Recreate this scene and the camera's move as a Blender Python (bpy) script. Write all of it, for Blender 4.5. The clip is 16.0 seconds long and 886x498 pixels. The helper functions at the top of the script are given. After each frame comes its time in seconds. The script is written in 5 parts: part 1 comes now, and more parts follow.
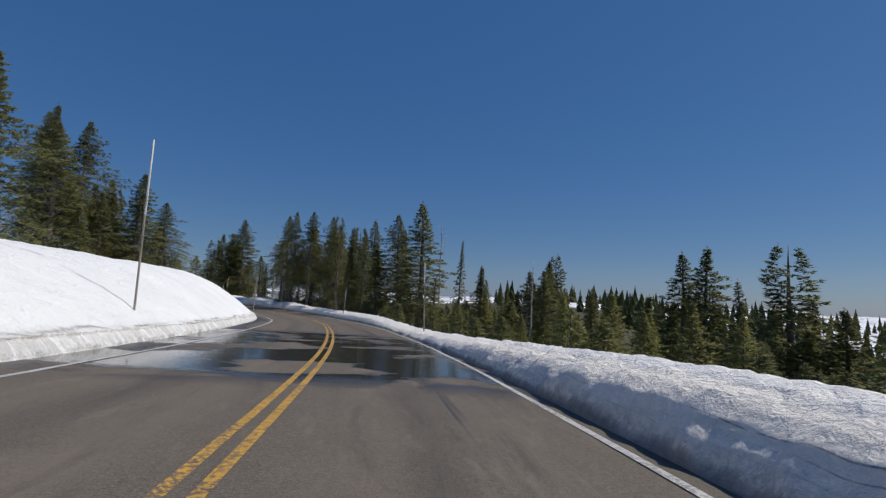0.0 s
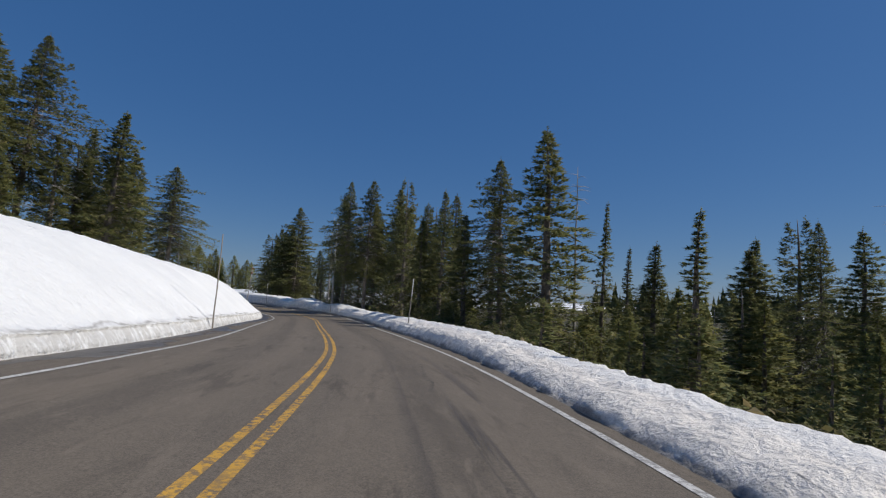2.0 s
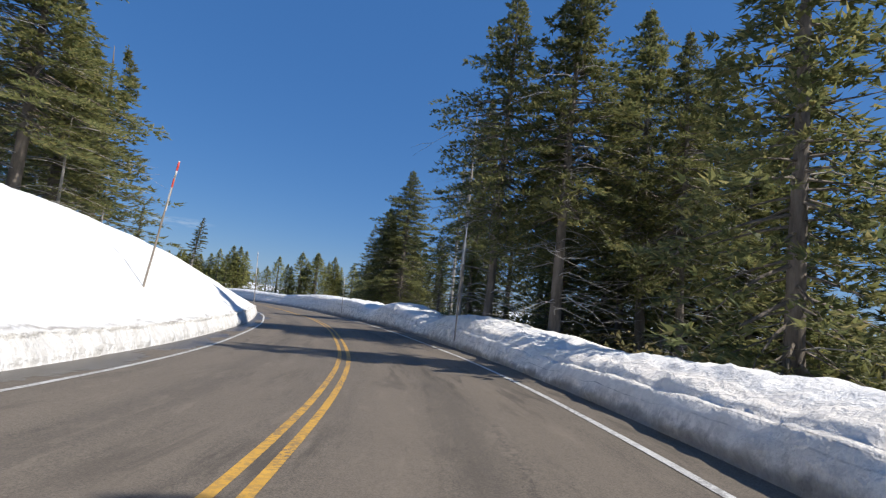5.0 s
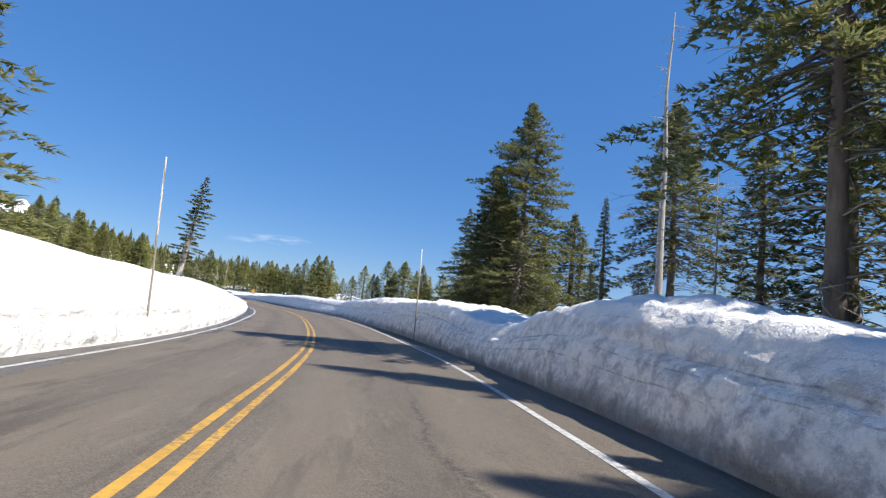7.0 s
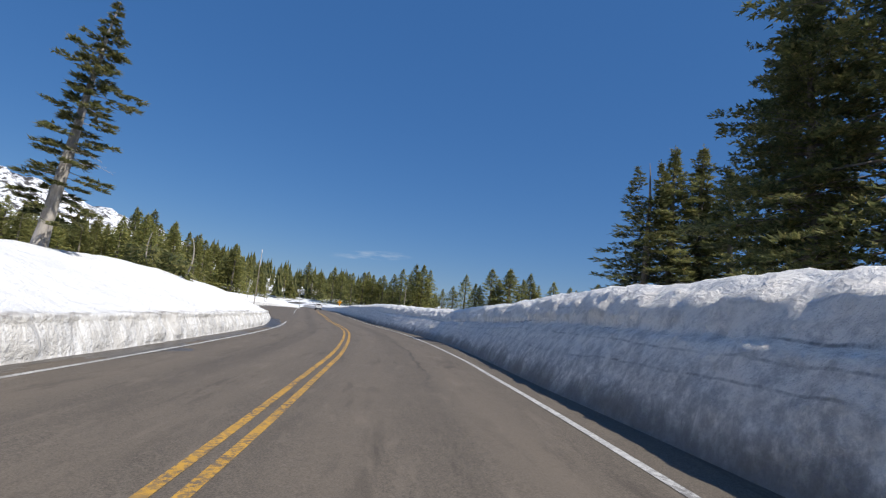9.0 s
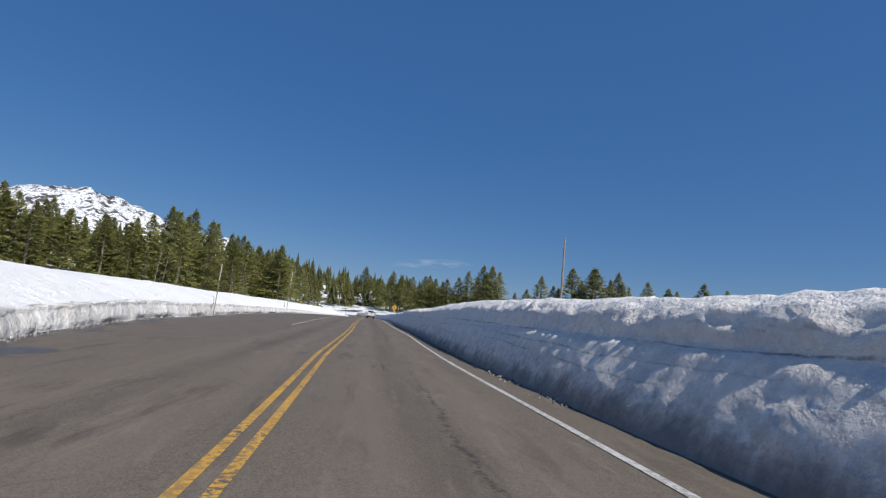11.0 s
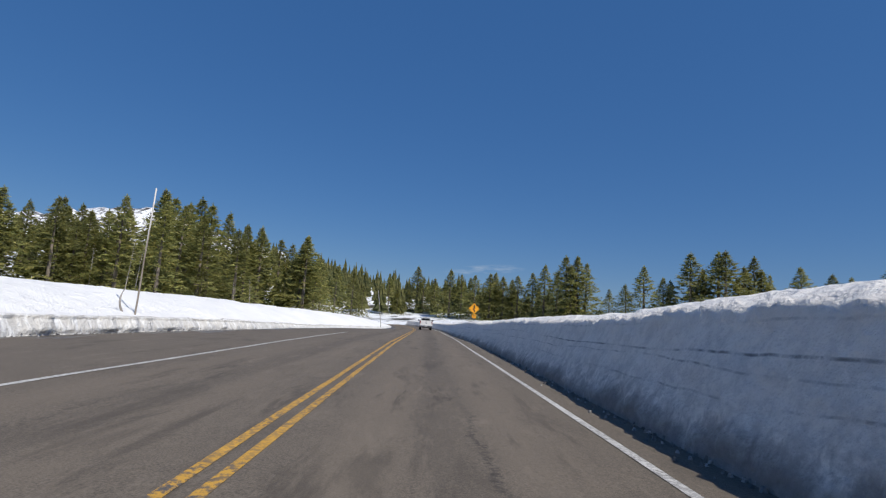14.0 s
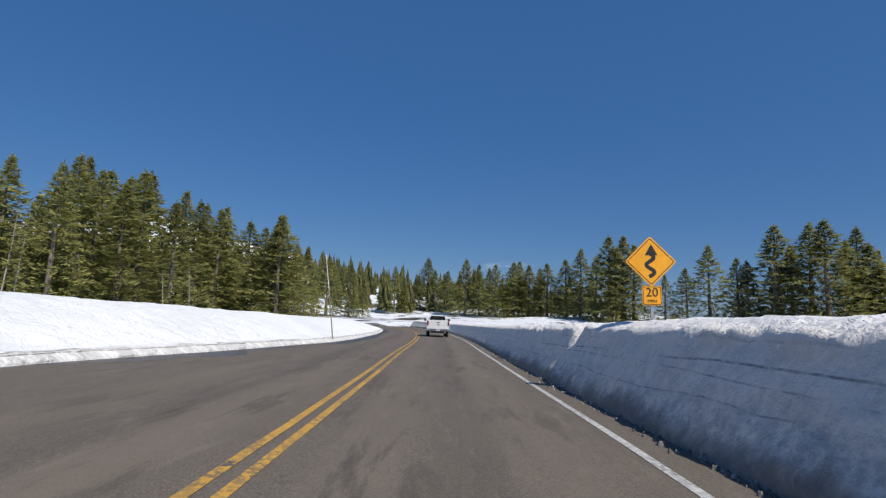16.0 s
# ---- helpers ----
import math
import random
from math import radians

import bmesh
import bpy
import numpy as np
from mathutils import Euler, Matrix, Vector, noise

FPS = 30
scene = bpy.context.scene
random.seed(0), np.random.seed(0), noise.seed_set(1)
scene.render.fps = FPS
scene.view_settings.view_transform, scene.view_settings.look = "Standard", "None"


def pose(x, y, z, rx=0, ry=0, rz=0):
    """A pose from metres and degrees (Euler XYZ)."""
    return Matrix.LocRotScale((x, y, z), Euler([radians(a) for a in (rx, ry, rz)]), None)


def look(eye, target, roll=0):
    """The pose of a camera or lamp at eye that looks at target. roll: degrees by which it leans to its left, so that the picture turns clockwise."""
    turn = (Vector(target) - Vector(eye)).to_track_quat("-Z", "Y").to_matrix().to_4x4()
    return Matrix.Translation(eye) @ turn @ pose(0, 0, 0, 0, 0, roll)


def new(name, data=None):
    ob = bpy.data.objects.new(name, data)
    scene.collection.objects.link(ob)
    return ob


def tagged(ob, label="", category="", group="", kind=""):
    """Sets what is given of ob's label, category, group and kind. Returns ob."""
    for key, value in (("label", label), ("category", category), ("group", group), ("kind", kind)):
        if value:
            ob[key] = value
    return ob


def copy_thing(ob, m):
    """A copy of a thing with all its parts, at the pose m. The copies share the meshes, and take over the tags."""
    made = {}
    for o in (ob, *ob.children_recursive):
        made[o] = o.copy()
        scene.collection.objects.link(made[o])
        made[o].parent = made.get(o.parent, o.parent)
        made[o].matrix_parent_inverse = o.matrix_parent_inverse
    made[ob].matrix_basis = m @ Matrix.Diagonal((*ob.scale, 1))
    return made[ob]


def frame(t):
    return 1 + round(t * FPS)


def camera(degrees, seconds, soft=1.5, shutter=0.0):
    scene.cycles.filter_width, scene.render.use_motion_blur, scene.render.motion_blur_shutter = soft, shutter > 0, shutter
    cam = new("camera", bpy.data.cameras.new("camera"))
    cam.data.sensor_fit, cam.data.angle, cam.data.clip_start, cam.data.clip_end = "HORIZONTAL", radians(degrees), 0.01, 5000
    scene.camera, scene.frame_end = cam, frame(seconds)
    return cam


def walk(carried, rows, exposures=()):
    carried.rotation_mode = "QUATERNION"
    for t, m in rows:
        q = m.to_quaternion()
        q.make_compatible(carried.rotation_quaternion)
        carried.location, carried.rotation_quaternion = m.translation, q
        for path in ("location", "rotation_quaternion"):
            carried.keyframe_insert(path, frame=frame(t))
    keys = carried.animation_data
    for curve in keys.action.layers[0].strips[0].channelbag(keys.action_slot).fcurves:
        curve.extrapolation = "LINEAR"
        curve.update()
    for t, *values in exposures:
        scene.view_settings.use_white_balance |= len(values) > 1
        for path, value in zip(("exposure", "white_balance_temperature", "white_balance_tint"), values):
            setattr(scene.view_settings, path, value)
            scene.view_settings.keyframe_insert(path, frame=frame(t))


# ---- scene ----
FOV = 79.07
cam = camera(FOV, 16.0, soft=1.25)


def car(x, y, z, tilt, lean, turn):
    """The camera behind the windscreen: place, tilt upwards, lean to its left and heading, in degrees."""
    return pose(x, y, z, 90 + tilt, 0, turn) @ pose(0, 0, 0, 0, 0, lean)


PATH = [
    (0, car(0.000, 0.000, 1.200, 5.531, 2.627, -0.001)),
    (0.5, car(-0.825, 7.331, 1.021, 5.602, 2.722, 2.157)),
    (1, car(-1.936, 14.696, 0.857, 5.658, 2.913, 4.000)),
    (1.5, car(-3.260, 22.091, 0.689, 5.731, 3.044, 5.852)),
    (2, car(-4.771, 29.424, 0.521, 5.826, 3.218, 7.798)),
    (2.5, car(-6.564, 36.780, 0.349, 5.900, 3.388, 9.820)),
    (3, car(-8.628, 44.315, 0.214, 6.053, 3.559, 12.152)),
    (4.25, car(-16.263, 63.734, -0.135, 6.602, 4.866, 17.790)),
    (5.5, car(-24.271, 83.018, -0.461, 7.139, 6.126, 23.372)),
    (6, car(-28.127, 89.910, -0.485, 7.233, 6.072, 25.439)),
    (6.5, car(-32.229, 96.512, -0.518, 7.278, 6.011, 27.747)),
    (7, car(-36.435, 102.684, -0.513, 7.337, 6.022, 30.750)),
    (7.5, car(-40.827, 108.541, -0.493, 7.445, 6.041, 34.348)),
    (8, car(-45.541, 114.217, -0.494, 7.542, 5.971, 38.138)),
    (8.5, car(-50.841, 119.950, -0.488, 7.610, 5.909, 39.667)),
    (9, car(-56.623, 125.629, -0.453, 7.640, 5.832, 41.253)),
    (9.5, car(-62.668, 131.492, -0.406, 7.661, 5.790, 42.935)),
    (10.75, car(-78.95, 145.40, -0.329, 7.776, 5.381, 46.860)),
    (12, car(-96.342, 158.028, -0.248, 7.899, 4.922, 50.619)),
    (12.5, car(-103.348, 163.086, -0.185, 7.954, 4.642, 51.496)),
    (13, car(-110.531, 168.194, -0.097, 7.971, 4.391, 52.209)),
    (13.5, car(-118.020, 173.402, -0.025, 8.023, 4.057, 52.806)),
    (14, car(-125.629, 178.702, 0.051, 8.061, 3.606, 53.362)),
    (14.5, car(-133.286, 184.114, 0.132, 7.979, 3.084, 53.847)),
    (15, car(-140.930, 189.620, 0.206, 7.924, 2.653, 54.174)),
    (15.5, car(-148.542, 195.054, 0.261, 7.839, 2.254, 54.391)),
    (16, car(-155.865, 200.253, 0.330, 7.880, 2.074, 54.525)),
]
# the film's own exposure wanders as it drives in and out of the shade
EXPOSURE = [(0, -.5), (3, -.4), (5.3, .3), (5.6, .42), (6, .62), (7, .6), (7.5, .42), (8, .28), (8.5, .1), (9.5, -.08), (12, -.22), (16, -.2)]
walk(cam, PATH, EXPOSURE)

# ---------------------------------------------------------------- daylight
SUN_AZ, SUN_EL = 84.0, 46.5  # degrees clockwise from +y, and above the horizon
world = bpy.data.worlds.new("sky")
scene.world = world
world.use_nodes = True
wn = world.node_tree
sky = wn.nodes.new("ShaderNodeTexSky")
sky.sky_type, sky.sun_disc = "NISHITA", False
sky.sun_elevation, sky.sun_rotation = radians(SUN_EL), radians(SUN_AZ)
sky.altitude, sky.air_density, sky.dust_density, sky.ozone_density = 900, 1.0, 0.8, 2.0
wn.nodes["Background"].inputs[1].default_value = 0.09
deep = wn.nodes.new("ShaderNodeHueSaturation")
deep.inputs["Saturation"].default_value = 1.27
wn.links.new(sky.outputs[0], deep.inputs["Color"])
# a clear mountain sky, evener from zenith to horizon than the model's
even = wn.nodes.new("ShaderNodeMix")
even.data_type = "RGBA"
even.inputs[0].default_value = .5
even.inputs[7].default_value = (.6, 1.95, 5.45, 1)
wn.links.new(deep.outputs[0], even.inputs[6])


def wisp(colour, heading, height, length, depth, slope, much):
    """A faint streak of ice cloud low in the sky: heading and height in degrees, its half sizes as shares of the radius."""
    h, e = radians(heading), radians(height)
    c = Vector((-math.sin(h) * math.cos(e), math.cos(h) * math.cos(e), math.sin(e)))
    ahead = Vector((-math.cos(h), -math.sin(h), slope))
    up = Vector((0, 0, 1)) + slope * Vector((math.cos(h), math.sin(h), 0))
    at = wn.nodes.new("ShaderNodeTexCoord").outputs["Generated"]
    total = None
    for axis, size in ((ahead, length), (up, depth), (c, .2)):
        dot = wn.nodes.new("ShaderNodeVectorMath")
        dot.operation = "DOT_PRODUCT"
        dot.inputs[1].default_value = axis
        wn.links.new(at, dot.inputs[0])
        part_of = None
        for op, v in (("SUBTRACT", c.dot(axis)), ("DIVIDE", size), ("POWER", 2.0)):
            n = wn.nodes.new("ShaderNodeMath")
            n.operation = op
            wn.links.new(part_of or dot.outputs["Value"], n.inputs[0])
            n.inputs[1].default_value = v
            part_of = n.outputs[0]
        if total is None:
            total = part_of
        else:
            n = wn.nodes.new("ShaderNodeMath")
            wn.links.new(total, n.inputs[0])
            wn.links.new(part_of, n.inputs[1])
            total = n.outputs[0]
    fade = wn.nodes.new("ShaderNodeMapRange")
    fade.interpolation_type = "SMOOTHSTEP"
    for k, v in ((1, 0.0), (2, 1.6), (3, much), (4, 0.0)):
        fade.inputs[k].default_value = v
    wn.links.new(total, fade.inputs[0])
    stretch, fleece, thin = wn.nodes.new("ShaderNodeMapping"), wn.nodes.new("ShaderNodeTexNoise"), wn.nodes.new("ShaderNodeMath")
    stretch.inputs["Scale"].default_value = (24, 24, 150)
    fleece.inputs["Scale"].default_value, fleece.inputs["Detail"].default_value = 1.0, 5
    wn.links.new(at, stretch.inputs[0])
    wn.links.new(stretch.outputs[0], fleece.inputs["Vector"])
    thin.operation = "MULTIPLY"
    wn.links.new(fade.outputs[0], thin.inputs[0])
    tear = wn.nodes.new("ShaderNodeMapRange")
    tear.inputs[1].default_value, tear.inputs[2].default_value = .42, .75
    wn.links.new(fleece.outputs["Fac"], tear.inputs[0])
    wn.links.new(tear.outputs[0], thin.inputs[1])
    over = wn.nodes.new("ShaderNodeMix")
    over.data_type = "RGBA"
    over.inputs[7].default_value = (5.2, 6.2, 7.6, 1)
    wn.links.new(thin.outputs[0], over.inputs[0])
    wn.links.new(colour, over.inputs[6])
    return over.outputs[2]


clouds = wisp(even.outputs[2], 48.7, 6.1, .07, .008, -.1, .8)
wn.links.new(clouds, wn.nodes["Background"].inputs[0])
lamp = bpy.data.lights.new("sun", "SUN")
lamp.energy, lamp.angle, lamp.color = 5.0, radians(.53), (1, .945, .86)
sun = new("sun", lamp)
a, e = radians(SUN_AZ), radians(SUN_EL)
sun.matrix_world = look((400 * math.sin(a) * math.cos(e), 400 * math.cos(a) * math.cos(e), 400 * math.sin(e)), (0, 0, 0))


# ---------------------------------------------------------------- materials
def mat(name, rough=.6, metal=0.0):
    m = bpy.data.materials.new(name)
    m.use_nodes = True
    b = m.node_tree.nodes["Principled BSDF"]
    b.inputs["Roughness"].default_value, b.inputs["Metallic"].default_value = rough, metal
    return m, m.node_tree, b


def tex(nt, scale, detail=5, rough=.55, stretch=(1, 1, 1), kind="Object", warp=0.0):
    """Noise in metres: its Fac socket."""
    c, mp, n = nt.nodes.new("ShaderNodeTexCoord"), nt.nodes.new("ShaderNodeMapping"), nt.nodes.new("ShaderNodeTexNoise")
    mp.inputs["Scale"].default_value = stretch
    n.inputs["Scale"].default_value, n.inputs["Detail"].default_value, n.inputs["Roughness"].default_value = scale, detail, rough
    n.inputs["Distortion"].default_value = warp
    nt.links.new(c.outputs[kind], mp.inputs[0])
    nt.links.new(mp.outputs[0], n.inputs["Vector"])
    return n.outputs["Fac"]


def ramp(nt, fac, *stops):
    r = nt.nodes.new("ShaderNodeValToRGB")
    while len(r.color_ramp.elements) < len(stops):
        r.color_ramp.elements.new(.5)
    for el, (p, c) in zip(r.color_ramp.elements, stops):
        el.position, el.color = p, (*c, 1) if len(c) == 3 else c
    nt.links.new(fac, r.inputs[0])
    return r.outputs[0]


def grey(v):
    return (v, v, v)


def mix(nt, fac, a, b, how="MIX"):
    m = nt.nodes.new("ShaderNodeMix")
    m.data_type, m.blend_type = "RGBA", how
    for sock, v in ((m.inputs[0], fac), (m.inputs[6], a), (m.inputs[7], b)):
        if isinstance(v, (int, float)):
            sock.default_value = v
        elif isinstance(v, tuple):
            sock.default_value = (*v, 1)
        else:
            nt.links.new(v, sock)
    return m.outputs[2]


def bump(nt, b, height, strength, distance):
    n = nt.nodes.new("ShaderNodeBump")
    n.inputs["Strength"].default_value, n.inputs["Distance"].default_value = strength, distance
    nt.links.new(height, n.inputs["Height"])
    nt.links.new(n.outputs[0], b.inputs["Normal"])


def maths(nt, op, a, b):
    n = nt.nodes.new("ShaderNodeMath")
    n.operation = op
    for sock, v in zip(n.inputs, (a, b)):
        if isinstance(v, (int, float)):
            sock.default_value = v
        else:
            nt.links.new(v, sock)
    return n.outputs[0]


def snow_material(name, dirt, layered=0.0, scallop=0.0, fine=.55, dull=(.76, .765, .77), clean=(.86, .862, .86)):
    """Old snow: its UV holds the share of the bank's height and the run along the road."""
    m, nt, b = mat(name, .75)
    grain, lumps, stain = tex(nt, 9, 6, .65), tex(nt, 1.6, 6, .6), tex(nt, .35, 5, .6)
    c = mix(nt, ramp(nt, stain, (.35, grey(0)), (.7, grey(1))), dull, clean)
    c = mix(nt, maths(nt, "MULTIPLY", ramp(nt, tex(nt, 2.2, 8, .75), (.56, grey(0)), (.72, grey(1))), dirt), c, (.36, .33, .3))
    c = mix(nt, maths(nt, "MULTIPLY", ramp(nt, tex(nt, 13, 5, .7), (.6, grey(0)), (.7, grey(1))), dirt * 1.3), c, (.2, .18, .16))
    if layered or scallop:
        u, sep = nt.nodes.new("ShaderNodeUVMap"), nt.nodes.new("ShaderNodeSeparateXYZ")
        nt.links.new(u.outputs[0], sep.inputs[0])
        up = sep.outputs[0]
    if layered:
        # older snow in the cut, tinted warm against blue shade; the sunlit crown stays white
        shade_tint = ramp(nt, maths(nt, "ADD", up, maths(nt, "MULTIPLY", maths(nt, "SUBTRACT", tex(nt, 2.5, 5, .6), .5), .25)), (.84, grey(.75)), (.93, grey(0)))
        c = mix(nt, shade_tint, c, (.93, .865, .78))
        # packed and thawed patches, drawn out downwards
        patch = ramp(nt, tex(nt, 1, 7, .68, (6, .55, 1), "UV", .5), (.46, grey(0)), (.6, grey(.8)))
        c = mix(nt, maths(nt, "MULTIPLY", patch, ramp(nt, up, (.2, grey(1)), (.8, grey(.75)), (.96, grey(.1)))), c, (.9, .835, .76))
        c = mix(nt, maths(nt, "MULTIPLY", ramp(nt, tex(nt, 1, 6, .7, (9, 2.0, 1), "UV", .6), (.52, grey(0)), (.62, grey(.7))), ramp(nt, up, (.15, grey(1)), (.9, grey(.6)), (.98, grey(.1)))), c, (.84, .78, .71))
        # mottled, half-thawed snow, strengthened along the run to darken the shaded stretch by woods
        woods = ramp(nt, maths(nt, "DIVIDE", sep.outputs[1], 400.0), (.22, grey(.32)), (.27, grey(1)), (.37, grey(.8)), (.44, grey(.4)))
        mottle = ramp(nt, tex(nt, 3.4, 8, .74), (.45, grey(0)), (.6, grey(1)))
        mottle = maths(nt, "MULTIPLY", mottle, ramp(nt, maths(nt, "ADD", up, maths(nt, "MULTIPLY", maths(nt, "SUBTRACT", tex(nt, 1.3, 4), .5), .3)), (.1, grey(1)), (.7, grey(.75)), (.9, grey(.05))))
        c = mix(nt, maths(nt, "MULTIPLY", mottle, woods), c, (.4, .38, .36))
        # thin sooty lines of old snowfalls, broken along their run
        for k, (at, wide, amount) in enumerate(((.62, .012, 1.0), (.5, .01, .8), (.8, .012, .4), (.36, .01, .8))):
            wave = maths(nt, "MULTIPLY", maths(nt, "SUBTRACT", tex(nt, 1, 4, .55, (.001, .07 + .02 * k, 1), "UV"), .5), .34)
            gap = maths(nt, "ABSOLUTE", maths(nt, "SUBTRACT", up, maths(nt, "ADD", wave, at)), 0)
            line = ramp(nt, maths(nt, "DIVIDE", gap, wide), (0, grey(1)), (.5, grey(.75)), (1, grey(0)))
            broken = ramp(nt, tex(nt, 1, 5, .6, (2, .21 + .05 * k, 1), "UV"), (.42, grey(0)), (.54, grey(1)))
            broken = maths(nt, "MULTIPLY", broken, ramp(nt, tex(nt, 4, 5, .7), (.4, grey(.1)), (.6, grey(1))))
            c = mix(nt, maths(nt, "MULTIPLY", maths(nt, "MULTIPLY", line, broken), layered * amount), c, (.13, .125, .12))
        # meltwater streaks down the face
        drip = ramp(nt, tex(nt, 1, 6, .65, (1.2, 5.5, 1), "UV"), (.48, grey(0)), (.64, grey(.2)))
        c = mix(nt, maths(nt, "MULTIPLY", drip, ramp(nt, up, (.25, grey(.3)), (.5, grey(1)), (.86, grey(1)), (.93, grey(0)))), c, (.74, .7, .65))
        # grains and pits in the thawed face, the pits' tiny shadows painted as darker flecks
        pit_shade = ramp(nt, tex(nt, 11, 8, .78), (.53, grey(0)), (.63, grey(.5)))
        c = mix(nt, maths(nt, "MULTIPLY", pit_shade, ramp(nt, maths(nt, "ADD", up, maths(nt, "MULTIPLY", tex(nt, .7, 4), .4)), (.5, grey(1)), (1.05, grey(.2)))), c, (.66, .62, .58))
        # road grit thrown against the face, in clots
        spray = maths(nt, "MULTIPLY", ramp(nt, tex(nt, 5.5, 6, .7), (.4, grey(0)), (.58, grey(1))), ramp(nt, maths(nt, "ADD", up, maths(nt, "MULTIPLY", tex(nt, .8, 4), .5)), (.4, grey(1)), (.68, grey(0))))
        c = mix(nt, maths(nt, "MULTIPLY", spray, layered * .75), c, (.36, .345, .33))
        # blotches of wet grit that sank into the lower face
        soil = maths(nt, "ADD", up, maths(nt, "MULTIPLY", maths(nt, "SUBTRACT", tex(nt, 1, 6, .7, (.4, .8, 1), "UV", .6), .5), .5))
        c = mix(nt, ramp(nt, soil, (.04, grey(.85)), (.12, grey(.6)), (.21, grey(0))), c, (.19, .182, .174))
    if scallop:
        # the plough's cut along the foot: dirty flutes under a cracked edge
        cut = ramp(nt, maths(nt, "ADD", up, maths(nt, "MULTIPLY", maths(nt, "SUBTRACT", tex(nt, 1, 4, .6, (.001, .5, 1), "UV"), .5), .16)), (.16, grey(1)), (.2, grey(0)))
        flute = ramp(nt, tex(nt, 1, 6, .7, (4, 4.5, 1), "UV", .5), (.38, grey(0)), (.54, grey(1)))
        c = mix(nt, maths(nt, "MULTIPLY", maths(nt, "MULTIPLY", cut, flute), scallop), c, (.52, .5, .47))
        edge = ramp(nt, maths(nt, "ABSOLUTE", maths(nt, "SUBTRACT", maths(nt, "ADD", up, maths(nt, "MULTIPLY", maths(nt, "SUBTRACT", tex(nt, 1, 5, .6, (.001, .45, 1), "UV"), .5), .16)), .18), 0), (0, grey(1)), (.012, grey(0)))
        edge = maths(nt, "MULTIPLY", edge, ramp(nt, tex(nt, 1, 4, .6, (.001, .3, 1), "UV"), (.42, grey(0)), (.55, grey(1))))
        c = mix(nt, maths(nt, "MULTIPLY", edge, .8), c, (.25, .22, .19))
    nt.links.new(c, b.inputs["Base Color"])
    b.inputs["Specular IOR Level"].default_value = .25
    bump(nt, b, maths(nt, "ADD", maths(nt, "MULTIPLY", lumps, 1.4), maths(nt, "MULTIPLY", grain, fine)), .75, .22)
    return m


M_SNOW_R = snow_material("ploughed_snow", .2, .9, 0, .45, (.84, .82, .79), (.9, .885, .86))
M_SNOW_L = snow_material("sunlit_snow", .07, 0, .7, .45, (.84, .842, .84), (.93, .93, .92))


def slush_material():
    m, nt, b = mat("gritty_slush", .7)
    g = nt.nodes.new("ShaderNodeNewGeometry")
    c = ramp(nt, g.outputs["Random Per Island"], (0, (.1, .096, .092)), (.6, (.24, .235, .23)), (1, (.5, .49, .48)))
    c = mix(nt, ramp(nt, tex(nt, 30, 5, .7), (.45, grey(0)), (.65, grey(.6))), c, (.05, .047, .044))
    nt.links.new(c, b.inputs["Base Color"])
    bump(nt, b, tex(nt, 40, 5, .7), .6, .02)
    return m


M_SLUSH = slush_material()


